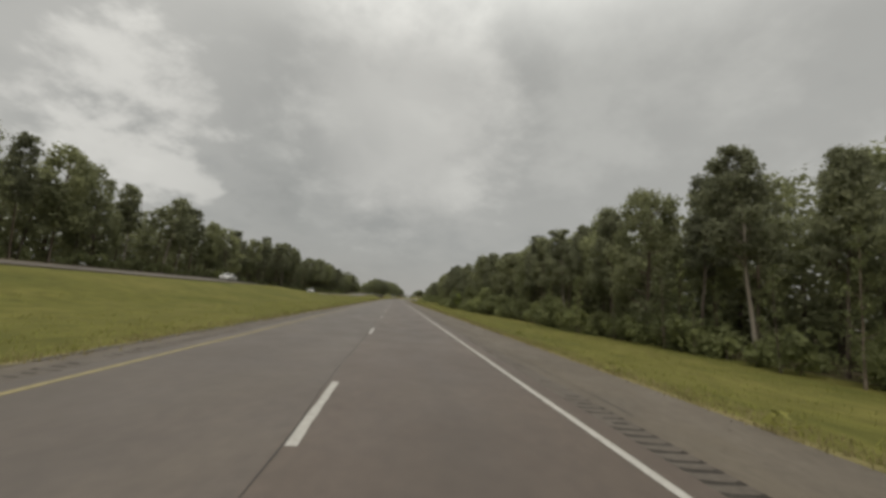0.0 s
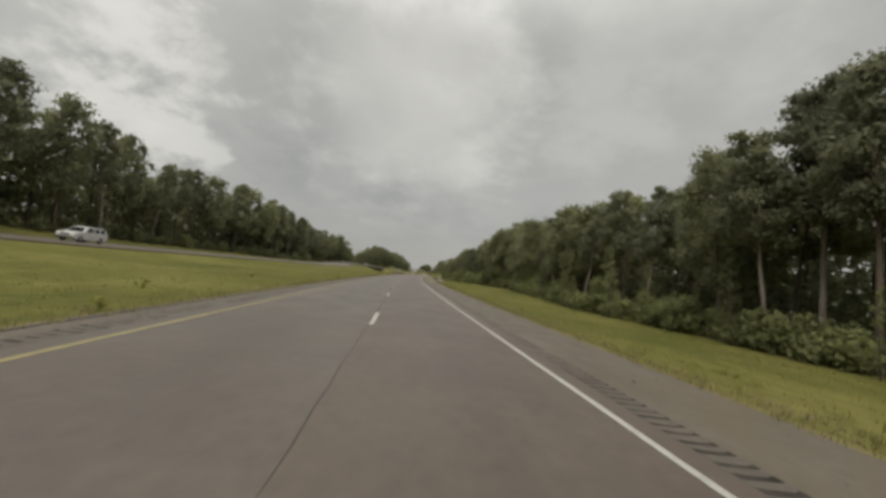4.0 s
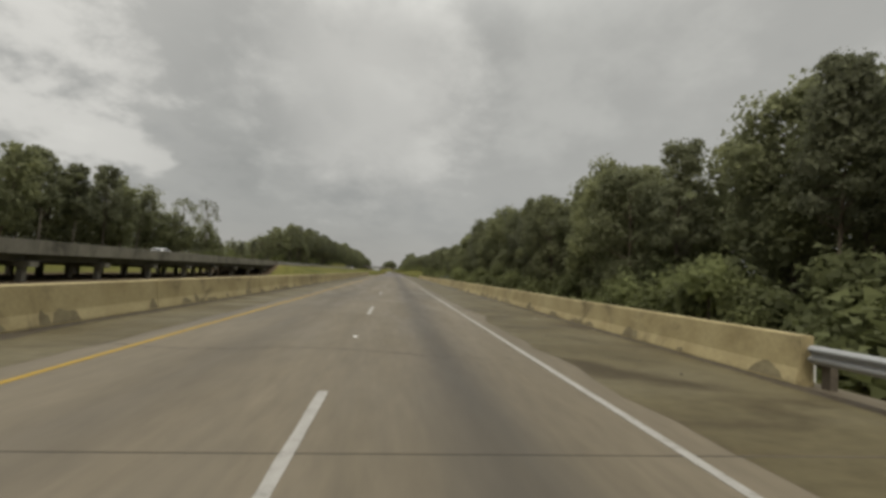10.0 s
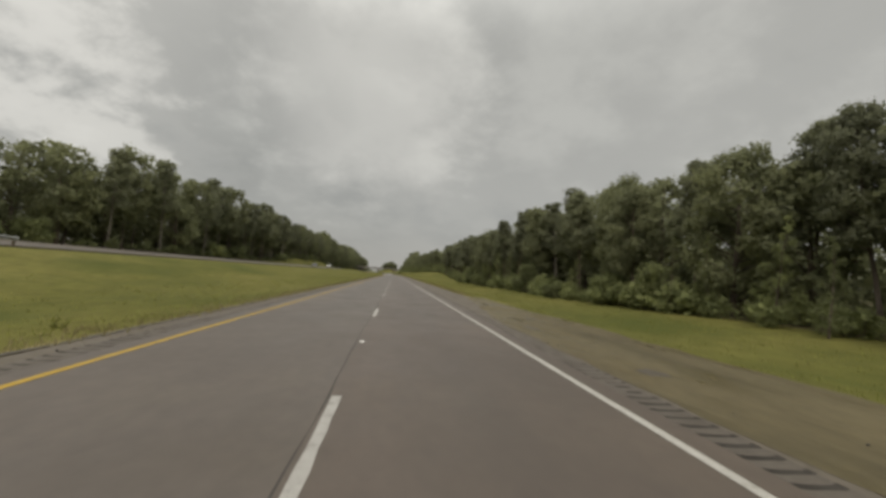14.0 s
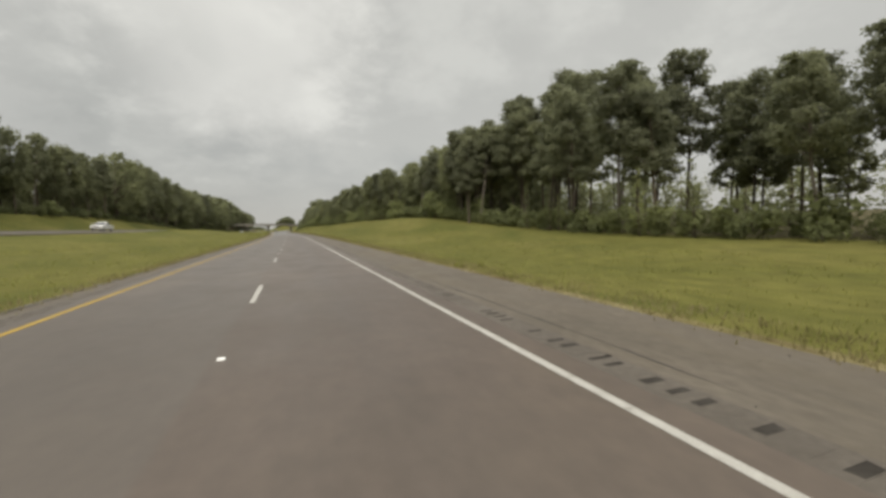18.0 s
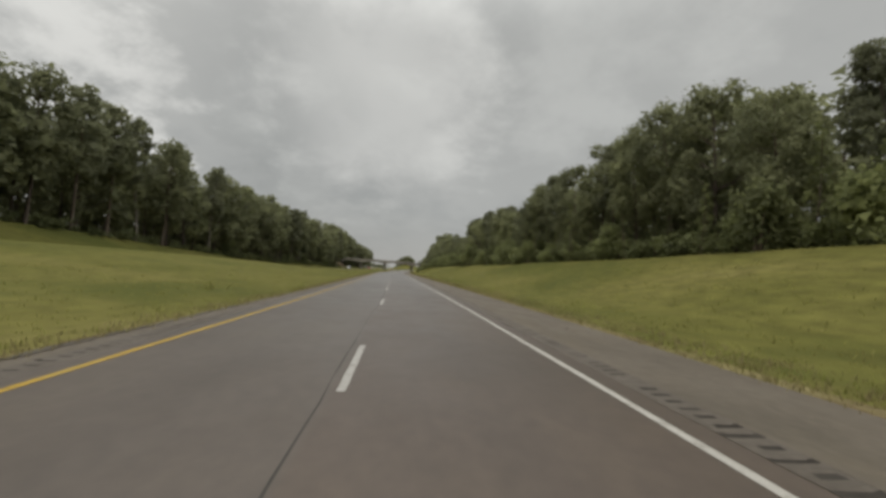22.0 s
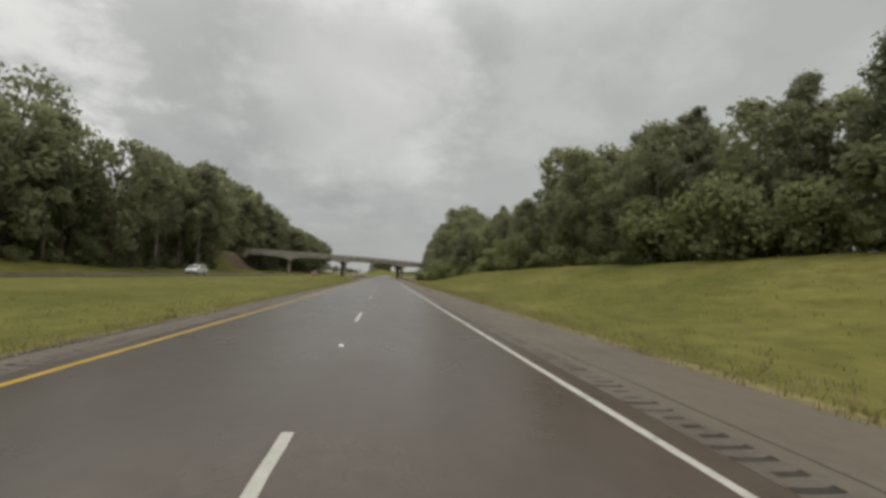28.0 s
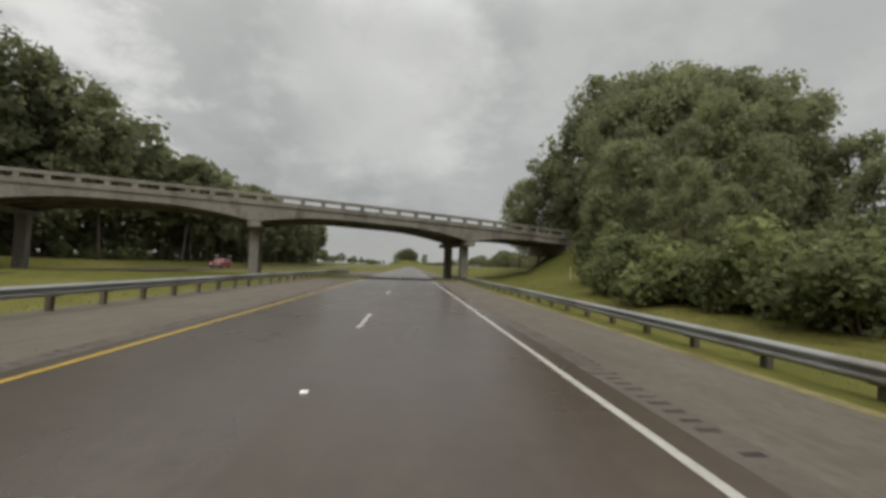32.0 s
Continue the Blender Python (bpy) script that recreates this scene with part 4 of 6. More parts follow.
def guardrail(x, y0, y1, side, label, ground=None, terminal=True, flare=0.0):
    """side: which way the beam faces (+1 towards greater x); flare: how far its near end turns away from the road."""
    h = ground or (lambda y: 0.0)

    def out(y):
        return -side * flare * max(0.0, min(1.0, (y0 + 13.0 - y) / 13.0)) ** 1.5

    rail = thing("guardrail", label, "guardrail", "guardrails")
    n = max(1, round((y1 - y0) / 3.81))
    step = (y1 - y0) / n
    outer = [(px + 0.006, pz) for px, pz in reversed(BEAM)]
    prof = [(x + side * px, 0.58 + pz) for px, pz in BEAM + outer]
    for k in range(n):
        a, c = y0 + k * step, y0 + (k + 1) * step
        part("rail", sweep(prof, [a - 0.1, (a + c) / 2, c + 0.1], lambda px, y, z: (px + out(y) + side * 0.003 * (k % 2), y, z + h(y))), GALV, rail)
    pb = box(-0.075, 0.075, -0.075, 0.075, -0.75, 0.70, 0.012)
    bb = box(-0.07, 0.07, -0.07, 0.07, 0.40, 0.73, 0.01)
    pm, bmk = bpy.data.meshes.new("post"), bpy.data.meshes.new("block")
    for b, m in ((pb, pm), (bb, bmk)):
        b.to_mesh(m)
        b.free()
    rng = random.Random(int(y0))
    for k in range(2 * n + 1):
        y = y0 + k * step / 2
        lean = rng.uniform(-1.5, 1.5)
        link("post", pm, POST, rail, m=Matrix.Translation((x + out(y) - side * 0.225, y, h(y) - 0.02)) @ Matrix.Rotation(radians(lean), 4, "Y"))
        link("block", bmk, POST, rail, m=Matrix.Translation((x + out(y) - side * 0.074, y, h(y))))
    if terminal:
        e, z = x + out(y0), h(y0)
        part("end_terminal", box(e - 0.12 * side, e + 0.16 * side, y0 - 0.55, y0 - 0.1, z + 0.36, z + 0.80, 0.03), GALV, rail, "flattened steel end terminal")
        plate = part("marker_plate", box(e - 0.2, e + 0.2, y0 - 0.575, y0 - 0.56, z + 0.32, z + 0.84, 0.004), SIGN_YELLOW, rail, "yellow plate with black diagonal stripes")
        for k in range(4):
            b = bmesh.new()
            w = z + 0.33 + 0.13 * k
            lo, hi = (w, w + 0.06) if side < 0 else (w + 0.06, w)
            b.faces.new([b.verts.new(p) for p in ((e - 0.195, y0 - 0.58, lo), (e + 0.195, y0 - 0.58, hi), (e + 0.195, y0 - 0.58, hi + 0.065), (e - 0.195, y0 - 0.58, lo + 0.065))])
            part("stripe", b, BLACK, plate)
        part("ground_strut", box(e - 0.06, e + 0.06, y0 - 0.9, y0 + 1.8, z + 0.0, z + 0.09, 0.02), GALV, rail, "rusty steel ground strut")
    return rail


def marker_post(x, y, height, label, reflector=PLASTIC_WHITE, post=PLASTIC_WHITE, half=0.03):
    z = ground_z(x, y)
    t = thing("delineator_post", label, "marker post", "delineators", Matrix.Translation((x, y, z - 0.1)))
    part("post", box(-half, half, -0.01, 0.01, 0, height + 0.1, 0.007), post, t)
    part("reflector", box(0.003 - half, half - 0.003, -0.018, -0.0105, height - 0.12, height + 0.06, 0.003), reflector, t)
    return t


def hazard_board(x, y):
    z = ground_z(x, y)
    t = thing("hazard_marker", "yellow and black striped board on a post by the guardrail end", "hazard sign", "", Matrix.Translation((x, y, z - 0.1)))
    part("post", box(-0.03, 0.03, -0.02, 0.02, 0, 1.2, 0.005), GALV, t)
    board = part("board", box(-0.15, 0.15, -0.028, -0.022, 0.5, 1.3, 0.004), SIGN_YELLOW, t)
    for k in range(4):
        b = bmesh.new()
        z0 = 0.5 + 0.2 * k
        vs = [b.verts.new(p) for p in ((-0.148, -0.0325, z0 + 0.1), (0.148, -0.0325, z0 - 0.0), (0.148, -0.0325, z0 + 0.1), (-0.148, -0.0325, z0 + 0.2))]
        b.faces.new(vs)
        part("stripe", b, BLACK, board)


def build_roadside():
    guardrail(-6.15, 257, 318.3, 1, "long galvanised steel guardrail on brown posts leading to the bridge")
    guardrail(8.05, 252.6, 320.8, -1, "galvanised steel guardrail on brown posts beside the silted shoulder", lambda y: 0.14 * max(0.0, min(1.0, (266 - y) / 10.0)), flare=0.75)
    guardrail(-28.4, 420.5, 478, 1, "steel guardrail beside the opposite carriageway", lambda y: far_level(-28.4, y), terminal=False)
    guardrail(-28.4, 300, 325.5, 1, "steel guardrail leading to the trestle bridge", lambda y: far_level(-28.4, y), terminal=False)
    guardrail(-8.3, 1007, 1072, 1, "bright galvanised guardrail guarding the overpass pier in the median")
    guardrail(7.75, 998.5, 1075, -1, "bright galvanised guardrail on the verge passing the overpass pier", lambda y: -0.24 + 0.06 * max(0.0, (1008 - y) / 10), flare=2.2)
    for x, y in ((10.0, 258.3), (10.0, 264.2), (10.0, 270.8), (10.0, 293), (9.3, 312), (9.4, 322)):
        marker_post(x, y, 1.35, "thin white delineator post behind the guardrail")
    marker_post(-8.9, 1019, 1.0, "small yellow-topped delineator behind the median rail", SIGN_YELLOW)
    marker_post(8.7, 1014, 1.15, "thin white delineator post behind the guardrail")
    marker_post(9.0, 1005.2, 1.3, "broad white marker post behind the guardrail end", half=0.08)
    marker_post(17.0, 1047, 1.3, "white marker post at the overpass abutment")
    marker_post(-39.2, 448, 1.5, "white marker post beside the opposite carriageway")
    hazard_board(-9.0, 1005.5)
    hazard_board(-7.0, 316.5)
    hazard_board(8.9, 318.5)
    kerb = thing("kerb", "pale worn concrete kerb along the drained shoulder", "kerb")
    for k in range(5):
        part("kerb_stone", box(10.3 - 0.03 * k, 10.46 - 0.03 * k, 985.2 + 2.3 * k, 987.48 + 2.3 * k, -0.5, ground_z(10.3, 986.4 + 2.3 * k) + 0.09, 0.012), OLD_CONCRETE, kerb)
    scrap = thing("tyre_scrap", "torn curled strip of black tyre tread on the shoulder", "debris", "", pose(5.6, 927.5, 0.0, 0, 0, 8))
    ang = np.linspace(-0.9, 0.8, 12)
    b = bmesh.new()
    rings = []
    for k, a in enumerate(ang):
        w = 0.1 + 0.02 * math.sin(3.1 * k)
        px, pz = 0.48 * math.sin(a), 0.13 * (1 - math.cos(2.2 * a + 0.5)) * 0.5 + 0.004
        rings.append([b.verts.new(p) for p in ((px, -w, pz), (px, w, pz + 0.012), (px, w, pz + 0.03), (px, -w, pz + 0.022))])
    for p, q in zip(rings, rings[1:]):
        for i in range(4):
            b.faces.new((p[i], p[(i + 1) % 4], q[(i + 1) % 4], q[i]))
    b.faces.new(rings[0]), b.faces.new(rings[-1][::-1])
    part("tread", b, RUBBER, scrap)
    rng = random.Random(91)
    for x, y, s in ((7.3, 919.2, 0.12), (8.45, 273.5, 0.09), (8.35, 268.2, 0.07), (6.6, 330.5, 0.05)):
        z = max(0.0, ground_z(x, y)) + 0.012
        t = thing("litter", "crumpled scrap of white paper on the verge", "litter", "litter", pose(x, y, z, 0, 0, rng.uniform(0, 360)))
        b = bmesh.new()
        grid = [[b.verts.new((s * (i - 1.5) * 0.7, s * (j - 1) * 0.7, s * rng.uniform(0.02, 0.22))) for i in range(4)] for j in range(3)]
        for j in range(2):
            for i in range(3):
                b.faces.new((grid[j][i], grid[j][i + 1], grid[j + 1][i + 1], grid[j + 1][i]))
        bmesh.ops.solidify(b, geom=b.faces[:], thickness=0.004)
        part("paper", b, PLASTIC_WHITE, t)
    # loose grit and pebbles swept to the shoulders
    rng = np.random.default_rng(92)
    chunks = []
    tip = np.array([(1, 0, 0), (0, 1, 0), (-1, 0, 0), (0, -1, 0), (0, 0, 1), (0, 0, -1)], float)
    face = np.array([(0, 1, 4), (1, 2, 4), (2, 3, 4), (3, 0, 4), (1, 0, 5), (2, 1, 5), (3, 2, 5), (0, 3, 5)])
    for k in range(1500):
        y = rng.uniform(-5, 1060)
        x = rng.uniform(4.65, 6.8) if k % 4 else rng.uniform(-4.85, -4.5)
        s = rng.uniform(0.006, 0.02) if k % 9 else rng.uniform(0.02, 0.04)
        chunks.append((tip * (s, s * rng.uniform(0.6, 1.2), s * 0.6) * rng.uniform(0.7, 1.2, (6, 3)) + (x, y, 0.004 + 0.3 * s), face))
    tagged(link("grit", raw("grit", *join(chunks)), CRACK), "loose dark grit and pebbles along the shoulders", "gravel", kind="stuff")
    # a field gate beyond the end of the parapet
    gate = thing("field_gate", "grey tubular steel field gate at the wood's edge", "gate", "", pose(16.0, 430.1, ground_z(16, 430.1) - 0.05, 0, 0, 8))
    for x in (-1.6, 1.6):
        part("gate_post", cyl(0.06, 1.35, at=(x, 0, 0.675), seg=12), GALV, gate)
    for k in range(5):
        part("bar", cyl(0.025, 3.1, axis="x", at=(0, 0, 0.3 + 0.22 * k), seg=10), GALV, gate)
    brace = cyl(0.022, 3.1, axis="x", seg=10)
    bmesh.ops.rotate(brace, verts=brace.verts, matrix=Matrix.Rotation(radians(-14), 3, "Y"))
    bmesh.ops.translate(brace, verts=brace.verts, vec=(0, 0.03, 0.74))
    part("brace", brace, GALV, gate)


# ---------------------------------------------------------------- the overpass
def build_overpass():
    turn = math.atan(0.3)
    op = thing("overpass", "weathered grey concrete haunched-girder overpass with an open concrete railing", "bridge", "", pose(0, 1055.9, 0, 0, 0, math.degrees(turn)))
    ends, bents = (-53.0, 24.5), (-37.5, -15.8, 9.0)
    width = 9.4

    def top(u):
        return 7.3 - 0.03 * u - 0.00038 * u * u

    def depth(u):
        d = min(abs(u - b) for b in bents)
        return 0.75 + 1.05 * max(0.0, 1 - d / 9.0) ** 2.0

    us = np.linspace(ends[0], ends[1], 80)
    b = bmesh.new()
    rings = []
    for u in us:
        z = top(u)
        rings.append([b.verts.new((u, v, w)) for v, w in ((0, z), (width, z), (width, z - 0.3), (0, z - 0.3))])
    for p, q in zip(rings, rings[1:]):
        for i in range(4):
            b.faces.new((p[i], p[(i + 1) % 4], q[(i + 1) % 4], q[i]))
    b.faces.new(rings[0]), b.faces.new(rings[-1][::-1])
    part("deck", b, OLD_CONCRETE, op)
    for v in (0.35, 3.1, 5.9, 8.65):
        b = bmesh.new()
        rings = []
        for u in us:
            z = top(u) - 0.302
            rings.append([b.verts.new((u, v + o, w)) for o, w in ((-0.22, z), (0.22, z), (0.22, z - depth(u)), (-0.22, z - depth(u)))])
        for p, q in zip(rings, rings[1:]):
            for i in range(4):
                b.faces.new((p[i], p[(i + 1) % 4], q[(i + 1) % 4], q[i]))
        b.faces.new(rings[0]), b.faces.new(rings[-1][::-1])
        part("girder", b, OLD_CONCRETE, op)
    for u in bents:
        z = top(u) - 0.3 - 1.8
        part("pier_cap", box(u - 0.65, u + 0.65, -0.1, width + 0.1, z - 0.55, z + 0.0, 0.06), OLD_CONCRETE, op)
        for v in (2.0, width - 2.0):
            part("column", box(u - 0.48, u + 0.48, v - 0.48, v + 0.48, -0.6, z - 0.52, 0.08), OLD_CONCRETE, op)
    for u in ends:
        z = top(u)
        part("abutment", box(u - 0.5, u + 0.5, 0, width, z - 2.4, z - 0.31, 0.03), OLD_CONCRETE, op)
    for v in (0.0, width - 0.32):
        rail = part("railing", box(0, 0.01, v, v + 0.01, top(0), top(0) + 0.01), OLD_CONCRETE, op, "open concrete railing of posts and beams")
        for a, c, name in ((0.0, 0.2, "kerb"), (0.62, 0.95, "top_beam")):
            segs = np.linspace(ends[0], ends[1], 14)
            for p, q in zip(segs, segs[1:]):
                b = box(p + 0.01, q - 0.01, v, v + 0.32, a, c, 0.015)
                for vert in b.verts:
                    vert.co.z += top(vert.co.x)
                part(name, b, OLD_CONCRETE, rail)
        pm = None
        for u in np.arange(ends[0] + 1, ends[1], 2.15):
            if pm is None:
                ob = part("rail_post", box(-0.22, 0.22, v + 0.03, v + 0.29, 0.19, 0.63, 0.01), OLD_CONCRETE, rail, m=Matrix.Translation((u, 0, top(u))))
                pm = ob.data
            else:
                link("rail_post", pm, OLD_CONCRETE, rail, m=Matrix.Translation((u, 0, top(u))))


# ---------------------------------------------------------------- plants
def tube(points, radii, seg=6):
    points, radii = np.asarray(points, float), np.asarray(radii, float)
    n = len(points)
    ang = np.linspace(0, 2 * np.pi, seg, endpoint=False)
    d = np.gradient(points, axis=0)
    d /= np.linalg.norm(d, axis=1)[:, None] + 1e-9
    ref = np.where(np.abs(d[:, 2:3]) < 0.9, [[0, 0, 1.0]], [[1.0, 0, 0]])
    u = np.cross(d, ref)
    u /= np.linalg.norm(u, axis=1)[:, None]
    w = np.cross(d, u)
    ring = points[:, None, :] + radii[:, None, None] * (u[:, None, :] * np.cos(ang)[None, :, None] + w[:, None, :] * np.sin(ang)[None, :, None])
    verts = ring.reshape(-1, 3)
    i, k = np.meshgrid(np.arange(n - 1), np.arange(seg), indexing="ij")
    a, b = (i * seg + k).ravel(), (i * seg + (k + 1) % seg).ravel()
    return verts, np.stack([a, b, b + seg, a + seg], 1)


def tris(f):
    """Faces of four corners as pairs of triangles."""
    f = np.asarray(f)
    return f if f.shape[1] == 3 else np.concatenate([f[:, (0, 1, 2)], f[:, (0, 2, 3)]])


def join(chunks):
    vs, fs, n = [], [], 0
    for v, f in chunks:
        vs.append(v)
        fs.append(tris(f) + n)
        n += len(v)
    return np.concatenate(vs), np.concatenate(fs)


def cards(rng, pts, size, droop=0.0, centre=None, outward=1.1):
    """Small leaf sprays, each a ragged three-cornered blade that mostly faces out of its clump."""
    n = len(pts)
    nrm = rng.normal(size=(n, 3)) * 0.75 + (0, 0, 0.45)
    if centre is not None:
        d = pts - np.asarray(centre)
        nrm = nrm + outward * d / (np.linalg.norm(d, axis=1)[:, None] + 1e-6)
    nrm /= np.linalg.norm(nrm, axis=1)[:, None]
    ref = rng.normal(size=(n, 3)) - (0, 0, droop)
    u = np.cross(nrm, ref)
    u /= np.linalg.norm(u, axis=1)[:, None] + 1e-9
    v = np.cross(nrm, u)
    s = size * rng.uniform(0.55, 1.25, n)[:, None]
    if centre is not None:
        r = np.linalg.norm(d, axis=1)[:, None]
        s = s * (1.25 - 0.4 * r / (r.max() + 1e-6))
    c = [(-1, -0.45), (0.95, -0.6), (0.1, 0.95)]
    corners = [pts + u * s * (a + rng.uniform(-0.25, 0.25, (n, 1))) + v * s * (b + rng.uniform(-0.2, 0.2, (n, 1))) for a, b in c]
    verts = np.stack(corners, 1).reshape(-1, 3)
    return verts, np.arange(3 * n).reshape(n, 3)


def ball_points(rng, centre, radius, n, flat=0.75):
    d = rng.normal(size=(n, 3))
    d /= np.linalg.norm(d, axis=1)[:, None]
    r = radius * rng.uniform(0.12, 1.0, n) ** 0.42
    return np.asarray(centre) + d * r[:, None] * (1, 1, flat)


def clump(rng, centre, radius, flat, n, size, droop=0.0, full=1.9):
    """A leaf clump: a sparse heart of large sprays, a loose shell of small ones and a few strays."""
    heart = ball_points(rng, centre, radius * 0.72, max(5, n // 4), flat)
    stray = ball_points(rng, centre, radius * 1.16, n // 6, flat)
    return [cards(rng, heart, size * full, droop, centre, 0.8), cards(rng, ball_points(rng, centre, radius, n, flat), size, droop, centre), cards(rng, stray, size * 0.75, droop, centre)]


def tree_shape(kind, seed, level=0):
    """Trunk with limbs, and crown, of a tree about 10 m high, finer at level 0 than at 3: two (verts, faces) pairs."""
    fine = level < 2
    rng = np.random.default_rng(seed)
    h = 10.0
    lean = rng.normal(0, 0.02, 2)
    zs = np.linspace(-0.3, h * 0.9, 8)
    bend = np.cumsum(rng.normal(0, 0.05, (8, 2)), axis=0)
    spine = np.column_stack([lean[0] * zs * 2 + bend[:, 0] * zs / h * 2, lean[1] * zs * 2 + bend[:, 1] * zs / h * 2, zs])
    r0 = {"pine": 0.115, "broad": 0.17, "cedar": 0.09, "tall": 0.125, "airy": 0.14}[kind]
    rad = r0 * (1 - 0.82 * (zs + 0.3) / (h + 0.3))
    rad[0] *= 1.35
    wood = [tube(spine, rad, 6 if fine else 4)]

    def at(z):
        return np.array([np.interp(z, zs, spine[:, 0]), np.interp(z, zs, spine[:, 1]), z])

    clumps = []
    if kind == "pine":
        lo, n, reach = rng.uniform(0.36, 0.52), rng.integers(28, 36), rng.uniform(1.6, 2.15)
        for k in range(n):
            t = (k + rng.uniform(0, 0.8)) / n
            z = h * (lo + (0.99 - lo) * t)
            env = reach * (1.0 - 0.62 * t) * (0.6 + 0.4 * min(1, t * 4))
            a = k * 2.4 + rng.uniform(-0.6, 0.6)
            c = at(min(z, zs[-1])) * (1, 1, 0) + (env * math.cos(a) * rng.uniform(0.45, 1), env * math.sin(a) * rng.uniform(0.45, 1), z)
            clumps.append((c, rng.uniform(0.5, 1.0), 0.58))
        clumps.append((at(zs[-1]) + (0, 0, 0.55), 0.75, 0.9))
    elif kind in ("broad", "tall", "airy"):
        lo = {"broad": 0.16, "tall": 0.3, "airy": 0.34}[kind]
        reach = {"broad": rng.uniform(2.6, 3.3), "tall": rng.uniform(1.7, 2.3), "airy": rng.uniform(2.0, 2.6)}[kind]
        n = {"broad": 38, "tall": 32, "airy": 26}[kind]
        for k in range(n):
            t = (k + rng.uniform(0, 1)) / n
            z = h * (lo + (0.95 - lo) * t)
            env = reach * math.sin(math.pi * (0.16 + 0.72 * t)) ** 0.8
            a = k * 2.4 + rng.uniform(-0.7, 0.7)
            q = rng.uniform(0.35, 1.0) ** 0.6
            c = at(min(z, zs[-1])) * (1, 1, 0) + (env * q * math.cos(a), env * q * math.sin(a), z)
            clumps.append((c, rng.uniform(0.75, 1.25) * (0.8 if kind == "airy" else 1.0), 0.75))
        clumps.append((at(zs[-1]) + (0, 0, 0.3), 0.9, 0.8))
    else:
        n = 17
        for k in range(n):
            t = (k + 0.5) / n
            z = h * (0.06 + 0.9 * t)
            env = 2.0 * (1 - t) ** 0.85 + 0.15
            a = k * 2.4
            q = rng.uniform(0.3, 0.9)
            clumps.append((at(min(z, zs[-1])) * (1, 1, 0) + (env * q * math.cos(a), env * q * math.sin(a), z), 0.35 + 0.75 * (1 - t), 0.8))
    for c, r, _ in clumps:
        if r > 0.5 and (fine or rng.random() < 0.3):
            z0 = max(0.8, c[2] - np.hypot(c[0], c[1]) * rng.uniform(0.3, 0.8))
            p0 = at(min(z0, zs[-1]))
            mid = (p0 + c) / 2 + rng.normal(0, 0.12, 3)
            rr = 0.3 * np.interp(z0, zs, rad) + 0.012
            wood.append(tube([p0, mid, c], [rr, rr * 0.7, rr * 0.25], 4 if level == 0 else 3))
    per = {"pine": 88, "broad": 66, "tall": 64, "airy": 44, "cedar": 38}[kind]
    size = {"pine": 0.125, "broad": 0.165, "tall": 0.155, "airy": 0.145, "cedar": 0.12}[kind]
    per, size = per * (2.15, 0.75, 0.32, 0.12)[level], size * (0.75, 1.15, 1.6, 2.2)[level]
    leaf = [q for c, r, f in clumps for q in clump(rng, c, r, f, max(6, int(per * r)), size, 0.3 if kind == "pine" else 0.0, 1.1 if kind == "airy" else 1.9)]
    (wv, wf), (lv, lf) = join(wood), join(leaf)
    k = 10.0 / np.percentile(lv[:, 2], 99.7)
    return (wv * (1, 1, k), wf), (lv * (1, 1, k), lf)


def filler_shape(seed, n=22, size=0.31):
    """A plain dense tree that fills the depth of the wood, leafy down to the ground."""
    rng = np.random.default_rng(seed)
    leaf = []
    for k in range(15):
        t = (k + 0.5) / 15
        a, q = k * 2.4, rng.uniform(0.2, 1.0) * 2.6 * math.sin(math.pi * (0.12 + 0.7 * t))
        c, r = (q * math.cos(a), q * math.sin(a), 0.5 + 8.6 * t), rng.uniform(1.1, 1.6)
        leaf += clump(rng, c, r * 1.15, 0.9, n, size, 0.0, 1.5)
    return tube([(0, 0, -0.3), (0.1, 0, 4), (0, 0.1, 8)], [0.16, 0.12, 0.05], 4), join(leaf)


def bush_shape(seed, fine=True):
    rng = np.random.default_rng(seed)
    n = 7 if fine else 5
    wood, leaf = [], []
    for k in range(n):
        a, q = rng.uniform(0, 6.28), rng.uniform(0, 0.75)
        c = np.array([q * math.cos(a), q * math.sin(a), rng.uniform(0.35, 1.25)])
        if fine or not k:
            wood.append(tube([(0.1 * math.cos(a), 0.1 * math.sin(a), -0.15), c * (0.6, 0.6, 0.5), c], [0.03, 0.02, 0.01], 4))
        r = rng.uniform(0.38, 0.62) * (1.0 if fine else 1.15)
        leaf += clump(rng, c, r, 0.85, 150 if fine else 32, 0.066 if fine else 0.12)
    return join(wood), join(leaf)


